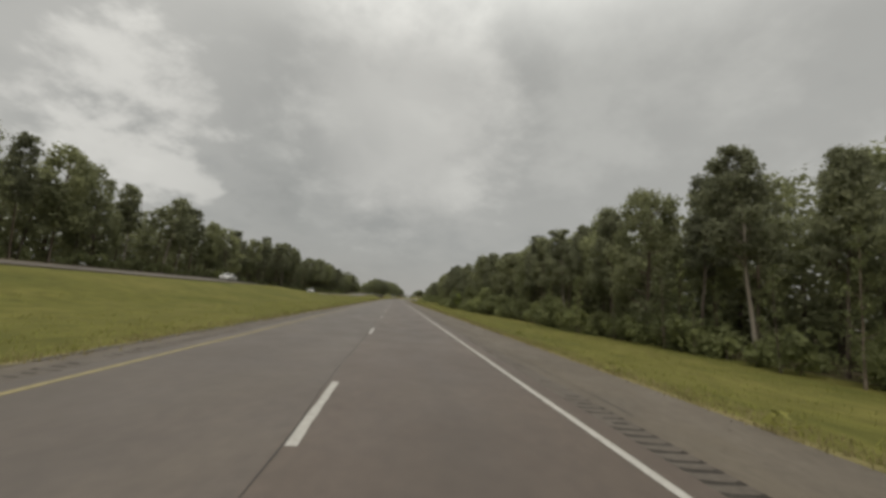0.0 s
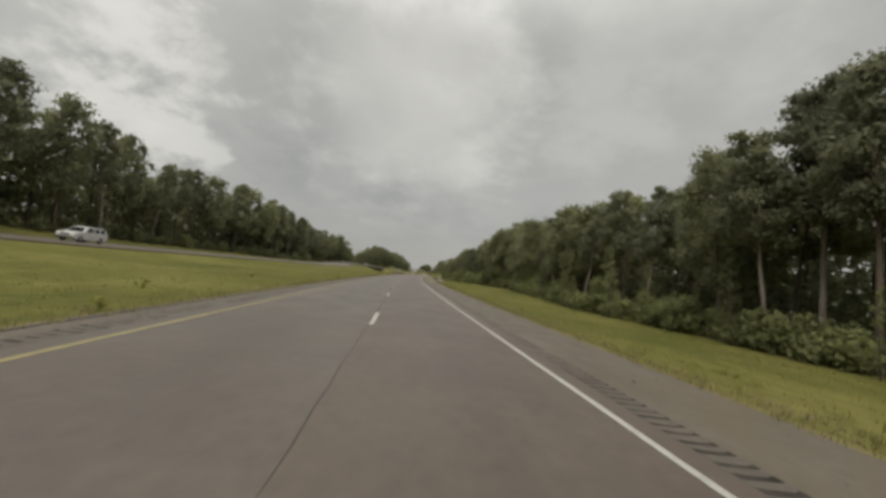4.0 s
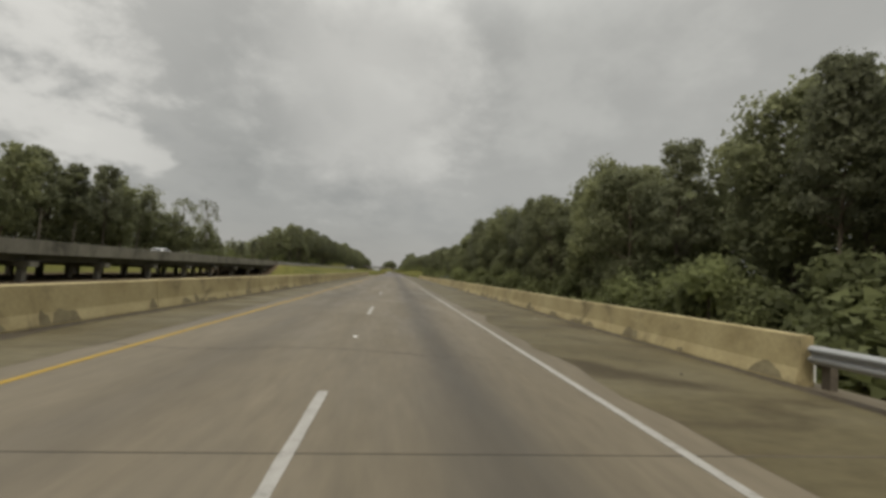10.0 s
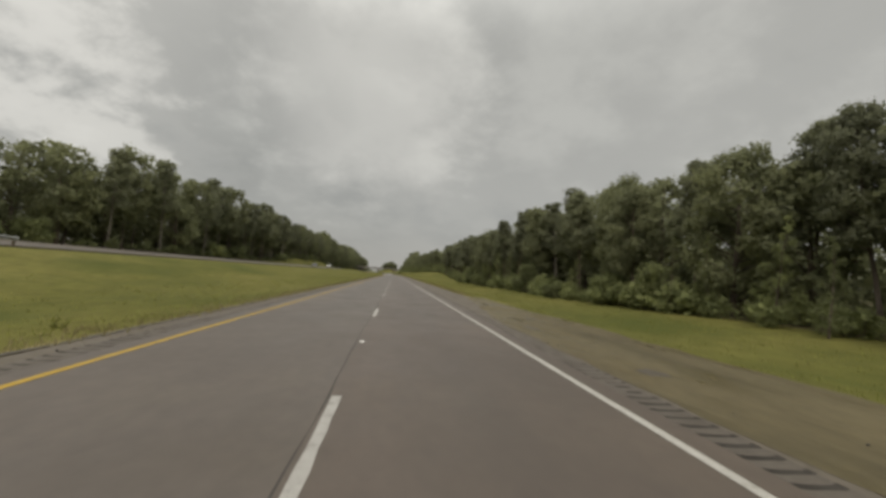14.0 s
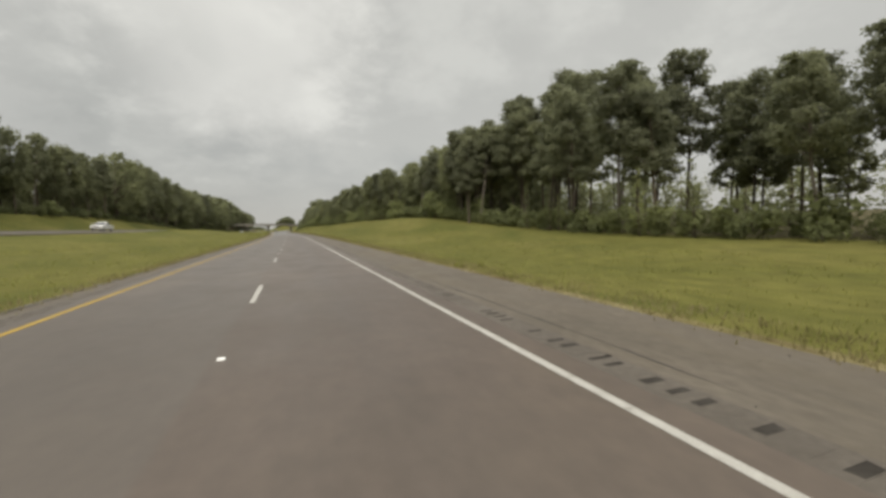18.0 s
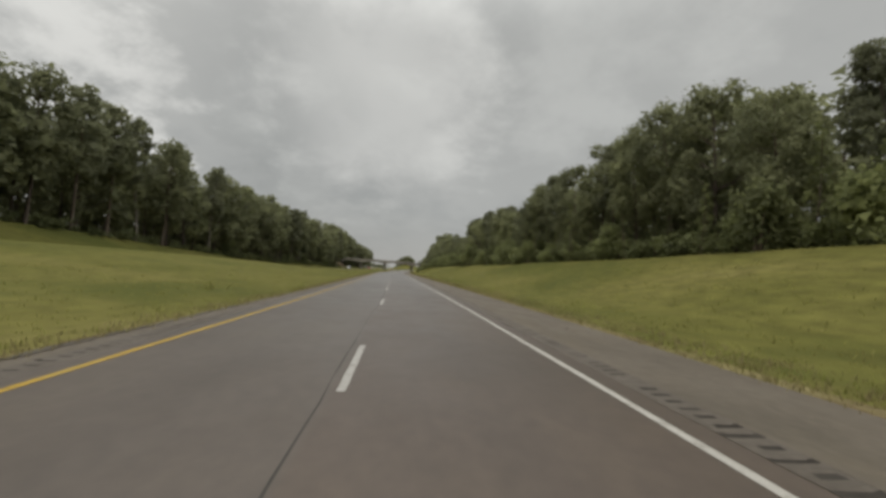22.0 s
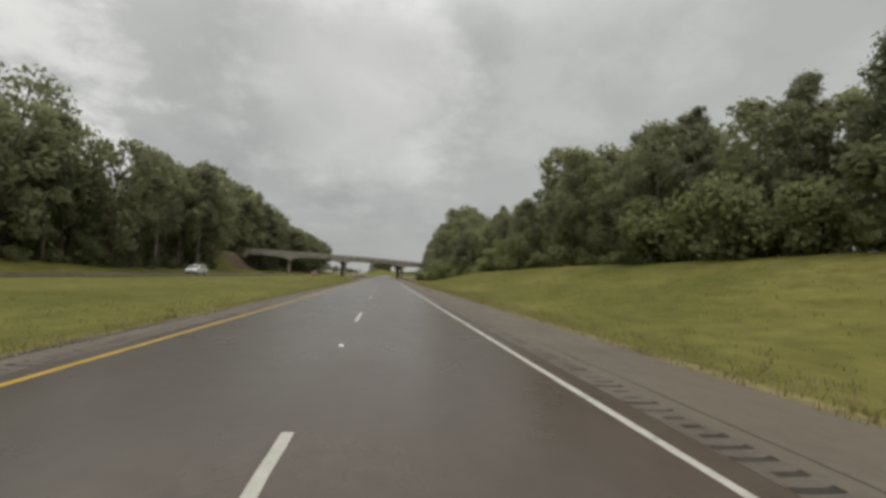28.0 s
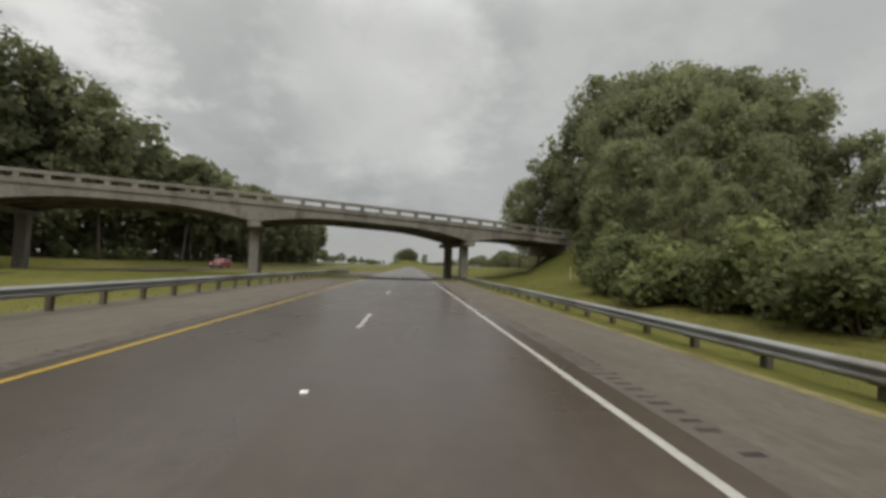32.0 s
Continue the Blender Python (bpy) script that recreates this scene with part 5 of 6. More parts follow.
TOP_R = table([(-100, 11), (11, 11), (18, 12.8), (24, 13), (45, 12.7), (76, 12.3), (84, 13.0), (100, 13.0), (108, 13), (121, 12.6), (143, 13.8), (161, 13), (217, 13), (234, 14.2), (265, 14.0), (277, 14.5), (294, 14.6), (299, 15.6), (303, 13.2), (315, 13.2), (325, 13.0), (337, 13.4), (350, 14), (362, 13.8), (394, 15), (408, 14.4), (418, 13.2), (428, 13.2), (431, 11.2), (434, 11.8), (437, 13.9), (446, 12.2),
               (455, 11), (462, 11.4), (466, 11.4), (482, 12.6), (497, 13.4), (538, 13), (552, 11.8), (558, 12.4), (563, 11.8), (567, 10), (572, 10.4), (578, 9), (583, 9), (588, 8.8), (591, 11), (597, 12.6), (606, 14), (622, 14), (634, 13.2), (641, 13.8), (649, 13.4), (652.5, 10.6), (656, 12.8), (660, 14.6), (664, 15.2), (683, 16), (697, 16.2), (704, 15), (712, 13.2), (715, 13), (718, 14.8), (722, 15.6), (745, 16.4), (770, 14), (778, 13.4), (782, 14.6), (790, 14.2), (801, 16), (809.5, 15.4), (811.5, 9.8), (820, 9.8), (829, 11.2), (849, 13.6), (870, 15.6), (890, 15), (897, 13), (901, 14.6), (905, 13.8), (911, 15), (919, 15.7), (923, 16.6), (932, 17.2), (935.5, 15.4), (938, 14), (942, 14.2), (946, 15.4), (950, 14.4), (956, 13.4), (962, 15), (968, 15), (974, 14.8), (979, 11.6), (984, 13.6), (990, 15), (995, 13.4), (997.5, 8), (1003, 9),
               (1010, 10), (1022, 7), (1029, 9), (1034, 13.6), (1046, 17), (1055, 20), (1080, 23), (1120, 20), (1200, 17), (3000, 17)])
TOP_L = table([(-100, 16), (46, 16.8), (58, 17.3), (94, 16.8), (110, 15.2), (126, 14.4), (143, 14.4), (150, 15.6), (162, 17.2), (185, 16.8), (200, 15.4), (225, 16.2), (258, 17.4), (289, 17), (308, 13.6), (338, 12.8), (405, 14.4), (440, 7.8), (485, 7.2), (494, 10.4), (511, 13.6), (526, 17.8), (541, 19.4), (581, 20.4), (650, 20.5), (680, 20.5), (710, 22), (747, 24.6), (800, 23), (850, 23.2), (893, 24), (955, 20), (977, 21.5), (1030, 26.5), (1100, 26), (3000, 25)])


def crown_top(side, x, y):
    """Height above the road that the wood's skyline has at that place."""
    ref, t = (22.0, TOP_R(y)) if side > 0 else (47.0, TOP_L(y))
    if y > (1085 if side > 0 else 1270):
        return 13.0 + 3.0 * math.sin(0.05 * y)
    reach = abs(x) - (1.2 if side > 0 else 0.8)
    return 1.57 + (t - 1.57) * max(8.0, reach) / ref


KINDS = {"pine": (NEEDLES, "pine_tree", "tall loblolly pine with a bare trunk and a ragged dark crown", "pine tree"),
         "broad": (LEAVES, "broadleaf_tree", "full leafy deciduous tree at the wood's edge", "tree"),
         "tall": (LEAVES, "broadleaf_tree", "slender tall deciduous tree with a dense green crown", "tree"),
         "airy": (LEAVES, "broadleaf_tree", "open-crowned deciduous tree with sky showing through", "tree"),
         "cedar": (SHRUB, "young_conifer", "young light-green conifer at the wood's edge", "conifer")}


def tree_master(kind, seed, level=0):
    leaf_mat, name, label, cat = KINDS[kind]
    (wv, wf), (lv, lf) = tree_shape(kind, seed, level)
    t = thing(name, label, cat, name.replace("_", " ") + "s")
    link("trunk", raw("trunk", wv, wf, True), PALE_BARK if (kind == "pine" and seed % 3 == 0) else BARK, t)
    link("crown", raw("crown", lv, lf, True), leaf_mat, t)
    return t


def settle(first, masters):
    """Puts each pattern at its own place, once its copies stand, and drops those that were not needed."""
    for t in masters:
        if t in first:
            t.matrix_basis = first[t]
        else:
            for o in (*t.children_recursive, t):
                bpy.data.objects.remove(o)


def build_trees():
    rng = random.Random(21)
    masters = {k: [tree_master(k, 100 + 17 * i + len(k)) for i in range(n)] for k, n in (("pine", 5), ("broad", 4), ("tall", 4), ("airy", 2), ("cedar", 4))}
    across = {k: [tree_master(k, 200 + 17 * i + len(k), 1) for i in range(n)] for k, n in (("pine", 4), ("broad", 4), ("tall", 4), ("airy", 2))}
    first = {}

    def plant(kind, x, y, height, i=None):
        ms = masters[kind] if x > 0 else across[kind]
        t = ms[rng.randrange(len(ms)) if i is None else i % len(ms)]
        z = ground_z(x, y)
        s = height / 10.0
        w = s * rng.uniform(0.82, 1.05) * (1.15 if kind == "pine" and 576 < y < 628 and x > 0 else 1.0)
        m = Matrix.LocRotScale((x, y, z - 0.05), Euler((0, 0, rng.uniform(0, 6.28))), (w, w, s))
        if t in first:
            copy_thing(t, m)
        else:
            first[t] = m

    for side in (1, -1):
        y = -6.0
        while y < 1075:
            y += (rng.uniform(1.4, 2.4) if 576 < y < 628 else rng.uniform(3.6, 5.8)) if side > 0 else rng.uniform(6.0, 8.6)
            e = wood_edge(side, y)
            if side > 0 and 1049 < y < 1070 or side < 0 and 1028 < y < 1056:
                continue
            x = e + side * rng.uniform(0.8, 9.5 if side > 0 and 576 < y < 628 else 4.5)
            top = crown_top(side, x, y)
            # kinds that stand in each stretch
            r = rng.random()
            if side > 0:
                if y < 95:
                    kind = "pine" if r < 0.5 else "tall" if r < 0.8 else "broad"
                elif 95 < y < 175:
                    kind = "pine" if r < 0.78 else "tall"
                elif 576 < y < 628:
                    kind = "pine" if r < 0.95 else "cedar"
                elif 340 < y < 440:
                    kind = "pine" if r < 0.35 else "broad" if r < 0.65 else "tall"
                elif 205 < y < 262:
                    kind = "airy" if r < 0.35 else "broad"
                elif 1000 < y < 1050:
                    kind = "broad"
                elif 670 < y < 960:
                    kind = "pine" if r < 0.4 else "tall" if r < 0.66 else "broad"
                else:
                    kind = "pine" if r < 0.6 else "tall" if r < 0.82 else "broad"
            else:
                kind = "pine" if (120 < y < 300 and r < 0.7) or r < 0.4 else "broad" if r < 0.62 else "tall"
            hgt = (top - ground_z(x, y)) * (rng.uniform(0.96, 1.08) if side > 0 else rng.uniform(1.02, 1.2))
            if side > 0 and 576 < y < 628:
                hgt *= 0.96
            if kind == "cedar":
                hgt *= 0.6
            plant(kind, x, y, max(4.0, hgt))
            for k in range(2):
                if side > 0 and rng.random() < (0.3 if 578 < y < 622 else 0.9 if y < 170 or 205 < y < 312 or 670 < y < 960 else 0.4):
                    plant("cedar", e + rng.uniform(-1.0, 1.2), y + rng.uniform(-2.5, 2.5), rng.uniform(3.0, 6.8) * (0.7 if 578 < y < 624 else 1.2 if 670 < y < 960 else 1.0))
    # trees that stand out above the rest
    for kind, x, y, top, i in (("airy", 31, 240, 14.5, 0), ("airy", 29, 254, 14.8, 1), ("broad", 24.5, 807.5, 17, 1), ("pine", 26, 797, 17.6, 2), ("broad", -58, 1052, 33, 0), ("tall", -55, 1060, 31, 1), ("broad", -64, 1053, 36, 2), ("tall", -70, 1049, 38, 3), ("broad", -67, 1060, 37, 1), ("broad", -54, 1070, 30, 3), ("tall", -61, 1066, 34, 0), ("broad", -76, 1046, 40, 0), ("airy", -82, 500, 28, 1), ("tall", -60, 522, 14.5, 2), ("tall", -61, 529, 16, 3), ("airy", -62, 424, 20, 0), ("broad", -65, 414, 20, 1), ("airy", -62, 441, 19.5, 1), ("tall", -62, 456, 14, 0), ("broad", -60, 432, 14, 2),
                               ("tall", 23.5, 1053, 22.5, 3), ("broad", 28, 1054, 25, 2), ("broad", 33, 1057, 28, 3), ("broad", 38, 1060, 30, 0), ("tall", 43, 1063, 33, 1), ("broad", 36, 1052, 25, 1), ("broad", 44, 1053, 26, 2), ("tall", 47, 1054, 24.5, 0), ("broad", 49.5, 1049, 18, 3), ("broad", 30, 1042, 18.5, 0), ("broad", 29, 1048, 22, 1), ("broad", 27, 1017, 15, 2), ("broad", 30, 1022, 17, 3), ("broad", 24.5, 1006, 12.5, 0), ("broad", 23.5, 1001.5, 11.3, 1), ("broad", 28, 1010, 13, 2), ("pine", 22, 141.2, 15.2, 2), ("pine", 21, 138, 14.2, 0), ("pine", 23.5, 144.5, 14.8, 3), ("pine", 23, 555.5, 13.6, 2), ("pine", 24.5, 558.5, 13.6, 0), ("airy", -54, 950, 30, 1), ("airy", -57, 956, 31, 0), ("broad", 25, 441, 15.3, 1), ("tall", 23.5, 438, 14.6, 2), ("pine", 26, 445, 15.6, 1), ("pine", 23, 994, 14.5, 0), ("pine", 22.3, 996, 13.4, 2), ("tall", 24.5, 991.5, 15.5, 1), ("pine", 26, 995, 16, 3), ("broad", 27, 1088, 24, 1), ("broad", 33, 1093, 25, 2), ("tall", 26, 1098, 22.5, 0), ("broad", 39, 1090, 25.5, 3), ("pine", 25, 625, 16, 1), ("pine", 23.5, 619.4, 13.8, 3), ("pine", 26.5, 630.5, 16.4, 0), ("pine", -47, 146.5, 17.8, 0), ("pine", -46, 165, 19.5, 3), ("pine", 26, 782, 17, 4)):
        plant(kind, x, y, top - ground_z(x, y), i)
    settle(first, [t for ms in (*masters.values(), *across.values()) for t in ms])


def build_woodland():
    """The depth of the wood behind its edge, the far woods and the undergrowth."""
    rng = np.random.default_rng(5)
    near = [tree_shape(k, 360 + i, 1) for k in ("pine", "broad", "tall") for i in range(3)]
    low = {k: [tree_shape(k, 300 + i, 2) for i in range(3)] for k in ("pine", "broad", "tall")}
    coarse = [tree_shape(k, 330 + i, 3) for k in ("pine", "broad", "tall") for i in range(3)]
    bushes = [bush_shape(600 + i, False) for i in range(4)]
    fillers = [filler_shape(640 + i) for i in range(3)]
    leafy = [filler_shape(650 + i, 56, 0.19) for i in range(3)]

    def emit(name, label, spots, shapes, mats, group):
        chunks, which = [], []
        for x, y, z, s, h, a, k in spots:
            c, sn = math.cos(a), math.sin(a)
            for m, (v, f) in enumerate(shapes[k]):
                f = tris(f)
                p = v * (s, s, h)
                chunks.append((np.column_stack([p[:, 0] * c - p[:, 1] * sn + x, p[:, 0] * sn + p[:, 1] * c + y, p[:, 2] + z]), f))
                which.append(np.full(len(f), m))
        v, f = join(chunks)
        ob = link(name, raw(name, v, f, True, np.concatenate(which)), mats)
        tagged(ob, label, group, kind="stuff")

    flat = low["pine"] + low["broad"] + low["tall"]
    for side in (1, -1):
        for y0, y1, rows, gap in ((-40, 210, 1, 5.0), (210, 480, 1, 5.0), (480, 585, 1, 5.0), (585, 625, 1, 5.0), (625, 668, 2, 4.0), (668, 760, 1, 5.0), (760, 1090, 1, 5.0), (1090, 1500, 2, 8.5), (1500, 2300, 1, 16.0)):
            spots = []
            for row in range(rows):
                y = y0
                while y < y1:
                    y += gap * rng.uniform(0.7, 1.3) * (1.25 if side > 0 and y0 < 1000 and y0 != 585 else 1.0 if y0 > 1000 or side > 0 else 1.7)
                    if side > 0 and (998 < y < 1072) or side < 0 and 1026 < y < 1058:
                        continue
                    front = 0.5 if y0 >= 1090 else 6.0
                    x = wood_edge(side, y) + side * (front + 5.5 * row + rng.uniform(-1.5, 1.5))
                    z = ground_z(x, min(y, 1290))
                    top = crown_top(side, x, y) * rng.uniform(0.8, 0.97) * (0.86 if side > 0 and 576 < y < 626 else 1.0) - z
                    k = rng.integers(0, 3) if (side > 0 and (90 < y < 180 or 576 < y < 628)) else rng.integers(0, 9)
                    s = max(0.6, top / 10)
                    spots.append((x, y, z - 0.1, s * rng.uniform(0.95, 1.25), s, rng.uniform(0, 6.28), k))
            emit("woodland", "dense mixed pine and hardwood forest behind the edge trees", spots, coarse if y0 > 1000 else near if side > 0 else flat, [BARK, LEAVES], "forest")
        # the depth of the wood, leafy from the ground up
        for y0, y1 in ((-40, 330), (330, 700), (700, 1085), (1085, 1420)):
            spots = []
            for row in range(2):
                y = y0
                while y < y1:
                    y += rng.uniform(3.6, 5.6) * (1.0 if side > 0 or row == 0 else 1.5) if y0 < 1085 else rng.uniform(7.0, 10.0)
                    thin = side > 0 and 578 < y < 622
                    if side > 0 and 1030 < y < 1078 or side < 0 and 1020 < y < 1064 or thin and row == 0 and rng.random() < 0.45:
                        continue
                    x = wood_edge(side, y) + side * (10.5 + 5.5 * row + rng.uniform(-1.5, 1.5) + (3 if thin else 0))
                    z = ground_z(x, y)
                    s = max(0.5, (crown_top(side, x, y) * (rng.uniform(0.2, 0.5) if thin else rng.uniform(0.64, 0.8)) - z) / 10)
                    spots.append((x, y, z - 0.1, s * 1.35, s, rng.uniform(0, 6.28), rng.integers(0, 3)))
            emit("woodland", "dark depth of the mixed forest", spots, leafy if side > 0 and y0 < 330 else fillers, [BARK, LEAVES], "forest")
        # low thicket at the back, through which no sky shows
        for y0, y1 in ((-60, 330), (330, 700), (700, 1085)):
            spots = []
            y = y0
            while y < y1:
                y += rng.uniform(3.4, 5.0)
                if side > 0 and (578 < y < 624 and rng.random() < 0.5 or 1030 < y < 1078) or side < 0 and 1020 < y < 1064:
                    continue
                for back in (20.0, 28.0) if side > 0 else (21.0,):
                    x = wood_edge(side, y) + side * (back + rng.uniform(-2, 2))
                    s = rng.uniform(0.45, 0.75)
                    spots.append((x, y, ground_z(x, y) - 0.3, s * 1.9, s, rng.uniform(0, 6.28), rng.integers(0, 3)))
            emit("woodland", "dark low thicket deep in the forest", spots, fillers, [BARK, LEAVES], "forest")
        for y0, y1 in ((-20, 260), (260, 520), (520, 800), (800, 1085)):
            spots = []
            y = y0
            while y < y1:
                y += rng.uniform(0.75, 1.25) if side > 0 else rng.uniform(1.8, 2.8)
                if side > 0 and 1049 < y < 1069 or side < 0 and 1028 < y < 1055:
                    continue
                x = wood_edge(side, y) + side * (abs(rng.normal(0.3, 1.6)) - 0.4)
                s = rng.uniform(0.7, 1.6) * (0.95 if side > 0 and 578 < y < 622 else 1.0)
                spots.append((x, y, ground_z(x, y) - 0.1, s * 1.15, s * rng.uniform(0.8, 1.25), rng.uniform(0, 6.28), rng.integers(0, 4)))
            emit("undergrowth", "tangled green undergrowth along the wood's edge", spots, bushes, [BARK, SHRUB], "undergrowth")


def build_horizon():
    """Woods that close the view where the road bends away."""
    rng = np.random.default_rng(77)
    shapes = [tree_shape(k, 420 + i, 3) for i, k in enumerate(("broad", "tall", "broad"))]
    chunks, which = [], []
    for k in range(110):
        if k < 44:  # a dense stand on the knoll ahead
            x, y = -6 + rng.normal(0, 11), 1985 + rng.uniform(-10, 30)
            s = rng.uniform(1.9, 2.5)
        else:
            x, y = rng.uniform(-130, 120), rng.uniform(2080, 2180)
            s = rng.uniform(0.9, 1.3)
        for m, (v, f) in enumerate(shapes[k % 3]):
            chunks.append((v * (s * 1.2, s * 1.2, s) + (x, y, ground_z(x, y) - 0.5), f))
            which.append(np.full(len(tris(f)), m))
    v, f = join(chunks)
    tagged(link("far_woods", raw("far_woods", v, f, True, np.concatenate(which)), [BARK, LEAVES]), "distant belt of trees where the road bends away", "forest", kind="stuff")


def build_bushes():
    rng = random.Random(4)
    masters = []
    for i in range(4):
        (wv, wf), (lv, lf) = bush_shape(40 + i)
        t = thing("bush", "rounded leafy green bush at the wood's edge", "bush", "bushes")
        link("stem", raw("stem", wv, wf, True), BARK, t)
        link("foliage", raw("foliage", lv, lf, True), SHRUB, t)
        masters.append(t)
    first = {}
    spots = []
    for k in range(190):
        side = 1 if k % 5 else -1
        y = rng.uniform(0, 1000)
        if side > 0 and 578 < y < 622:
            continue
        spots.append((wood_edge(side, y) - side * rng.uniform(-1.2, 0.9), y, rng.uniform(1.2, 2.2) if rng.random() < 0.55 else rng.uniform(2.0, 3.3)))
    for y0, y1, n in ((322, 424, 40), (262, 345, 44), (200, 262, 16), (70, 122, 10), (690, 960, 40)):
        for k in range(n):
            y = rng.uniform(y0, y1)
            spots.append((wood_edge(1, y) - rng.uniform(-0.8, 1.6), y, rng.uniform(1.8, 3.4)))
    for k in range(34):
        y = rng.uniform(1003, 1046)
        spots.append((wood_edge(1, y) - rng.uniform(-1.5, 1.6), y, rng.uniform(1.3, 2.6)))
    for x, y, s in spots:
        t = masters[rng.randrange(4)]
        m = Matrix.LocRotScale((x, y, ground_z(x, y) - 0.08), Euler((0, 0, rng.uniform(0, 6.28))), (s, s, s * rng.uniform(0.8, 1.2)))
        if t in first:
            copy_thing(t, m)
        else:
            first[t] = m
    settle(first, masters)
    (wv, wf), (lv, lf) = tree_shape("airy", 77, 0)
    t = thing("sapling", "bright yellow-green young tree at the foot of the pines", "sapling", "", Matrix.LocRotScale((18.4, 109.4, ground_z(18.4, 109.4) - 0.05), Euler((0, 0, 1.0)), (0.4, 0.4, 0.44)))
    link("trunk", raw("trunk", wv, wf, True), BARK, t)
    link("crown", raw("crown", lv, lf, True), SAPLING, t)


def build_grass():
    """Uncut tufts on the verges and weeds along the pavement's edge."""
    rng = np.random.default_rng(12)

    def tufts(n, x0, x1, y0, y1, lo, hi, power=1.0):
        x = x0 + (x1 - x0) * rng.uniform(0, 1, n) ** power
        y = rng.uniform(y0, y1, n)
        keep = ((y < 319) | (y > 427)) & ~((x > 0) & (x < 8.8) & (y > 222) & (y < 480)) & ~((x > 0) & (x < 10.0) & (y > 228) & (y < 300)) & ~((x < 0) & (x > -7.9) & (y > 249) & (y < 319)) & ~((x < 0) & (x > -6.6) & (y > 427) & (y < 447)) & ~((x < 0) & (x > -9.1) & (y > 984)) & ~((x > 0) & (x < 8.3) & (y > 988)) & ~((x > 0) & (x < 10.45) & (y > 977) & (y < 999.5))
        x, y = x[keep], y[keep]
        z = np.array([ground_z(a, b) for a, b in zip(x, y)])
        return np.column_stack([x, y, z]), rng.uniform(lo, hi, len(x))

    def blades(name, label, base, hgt, k, mat):
        n = len(base)
        b = np.repeat(base, k, axis=0) + rng.normal(0, 0.14, (n * k, 3)) * (1, 1, 0)
        h = np.repeat(hgt, k) * rng.uniform(0.6, 1.15, n * k)
        a = rng.uniform(0, 6.28, n * k)
        w = 0.012 + 0.05 * h
        out = np.column_stack([np.cos(a), np.sin(a), np.zeros(n * k)])
        acr = np.column_stack([-np.sin(a), np.cos(a), np.zeros(n * k)])
        tip = b + out * (h * rng.uniform(0.2, 1.1, n * k))[:, None] + np.column_stack([np.zeros(n * k), np.zeros(n * k), h])
        low = b - (0, 0, 0.03)
        v = np.stack([low - acr * w[:, None], low + acr * w[:, None], tip], 1).reshape(-1, 3)
        ob = link(name, raw(name, v, np.arange(3 * n * k).reshape(-1, 3)), mat)
        tagged(ob, label, "grass", kind="stuff")

    for y0, y1 in ((-10, 250), (250, 540), (540, 800), (800, 1065)):
        d = (y1 - y0)
        p, h = tufts(int(d * 36), 7.2, 18.0, y0, y1, 0.05, 0.15, 1.5)
        blades("verge_grass", "soft yellow-green grass on the roadside verge", p, h, 5, BLADES)
        p, h = tufts(int(d * 30), 6.84, 8.3, y0, y1, 0.05, 0.15, 1.7)
        blades("dry_fringe", "straw-coloured dry grass fringing the pavement", p, h, 5, STRAW_BLADES)
        p, h = tufts(int(d * 32), -5.0, -18.0, y0, y1, 0.05, 0.15, 1.5)
        blades("median_grass", "soft yellow-green grass in the median", p, h, 5, BLADES)
        p, h = tufts(int(d * 15), -4.88, -5.9, y0, y1, 0.05, 0.16, 1.7)
        blades("dry_fringe", "straw-coloured dry grass fringing the pavement", p, h, 5, STRAW_BLADES)
    chunks = []
    for y in rng.uniform(0, 1000, 150):
        if 318 < y < 430:
            continue
        left = rng.random() < 0.6
        x = -5.05 - abs(rng.normal(0, 0.5)) if left else 7.0 + abs(rng.normal(0, 0.8))
        if rng.random() < 0.15:
            x = x - rng.uniform(0, 12) if left else x + rng.uniform(0, 6)
        s = rng.uniform(0.1, 0.28)
        chunks.append(cards(rng, ball_points(rng, (x, y, ground_z(x, y) + s * 0.6), s, 22, 0.9), 0.07 + 0.06 * s))
    for k in range(6):
        x, y, s = 10.6 + rng.uniform(0, 0.3), 985.5 + 2.1 * k + rng.uniform(-0.5, 0.5), rng.uniform(0.14, 0.26)
        chunks.append(cards(rng, ball_points(rng, (x, y, ground_z(x, y) + s * 0.7), s, 40, 1.1), 0.05))
    for k in range(8):
        x, y = -13.2 - 0.75 * k, 106.2 + 1.05 * k
        for q in range(3):
            c = (x + rng.normal(0, 0.06), y + rng.normal(0, 0.1), ground_z(x, y) + 0.18 + 0.16 * q)
            chunks.append(cards(rng, ball_points(rng, c, 0.12, 14, 1.4), 0.07))
    v, f = join(chunks)
    tagged(link("weeds", raw("weeds", v, f), BLADES), "low green weeds growing along the pavement edge", "weeds", kind="stuff")


# ---------------------------------------------------------------- vehicles
def wheel(parent, x, y, r, w):
    t = part("wheel", cyl(r * 0.62, w * 0.9, "x", (0, 0, 0), 20), CHROME, parent, m=Matrix.Translation((x, y, r)))
    b = cyl(r, w, "x", (0, 0, 0), 24, bevel=0.04)
    part("tyre", b, RUBBER, t)
    s = 1 if x > 0 else -1
    part("rim", cyl(r * 0.6, 0.03, "x", (s * (w / 2 + 0.004), 0, 0), 20, bevel=0.008), CHROME, t)
    for k in range(5):
        sp = box(s * (w / 2 + 0.012), s * (w / 2 + 0.03), -0.03, 0.03, -r * 0.55, 0.0)
        bmesh.ops.rotate(sp, verts=sp.verts, cent=(0, 0, 0), matrix=Matrix.Rotation(k * 1.2566, 3, "X"))
        part("spoke", sp, DARK_STEEL, t)


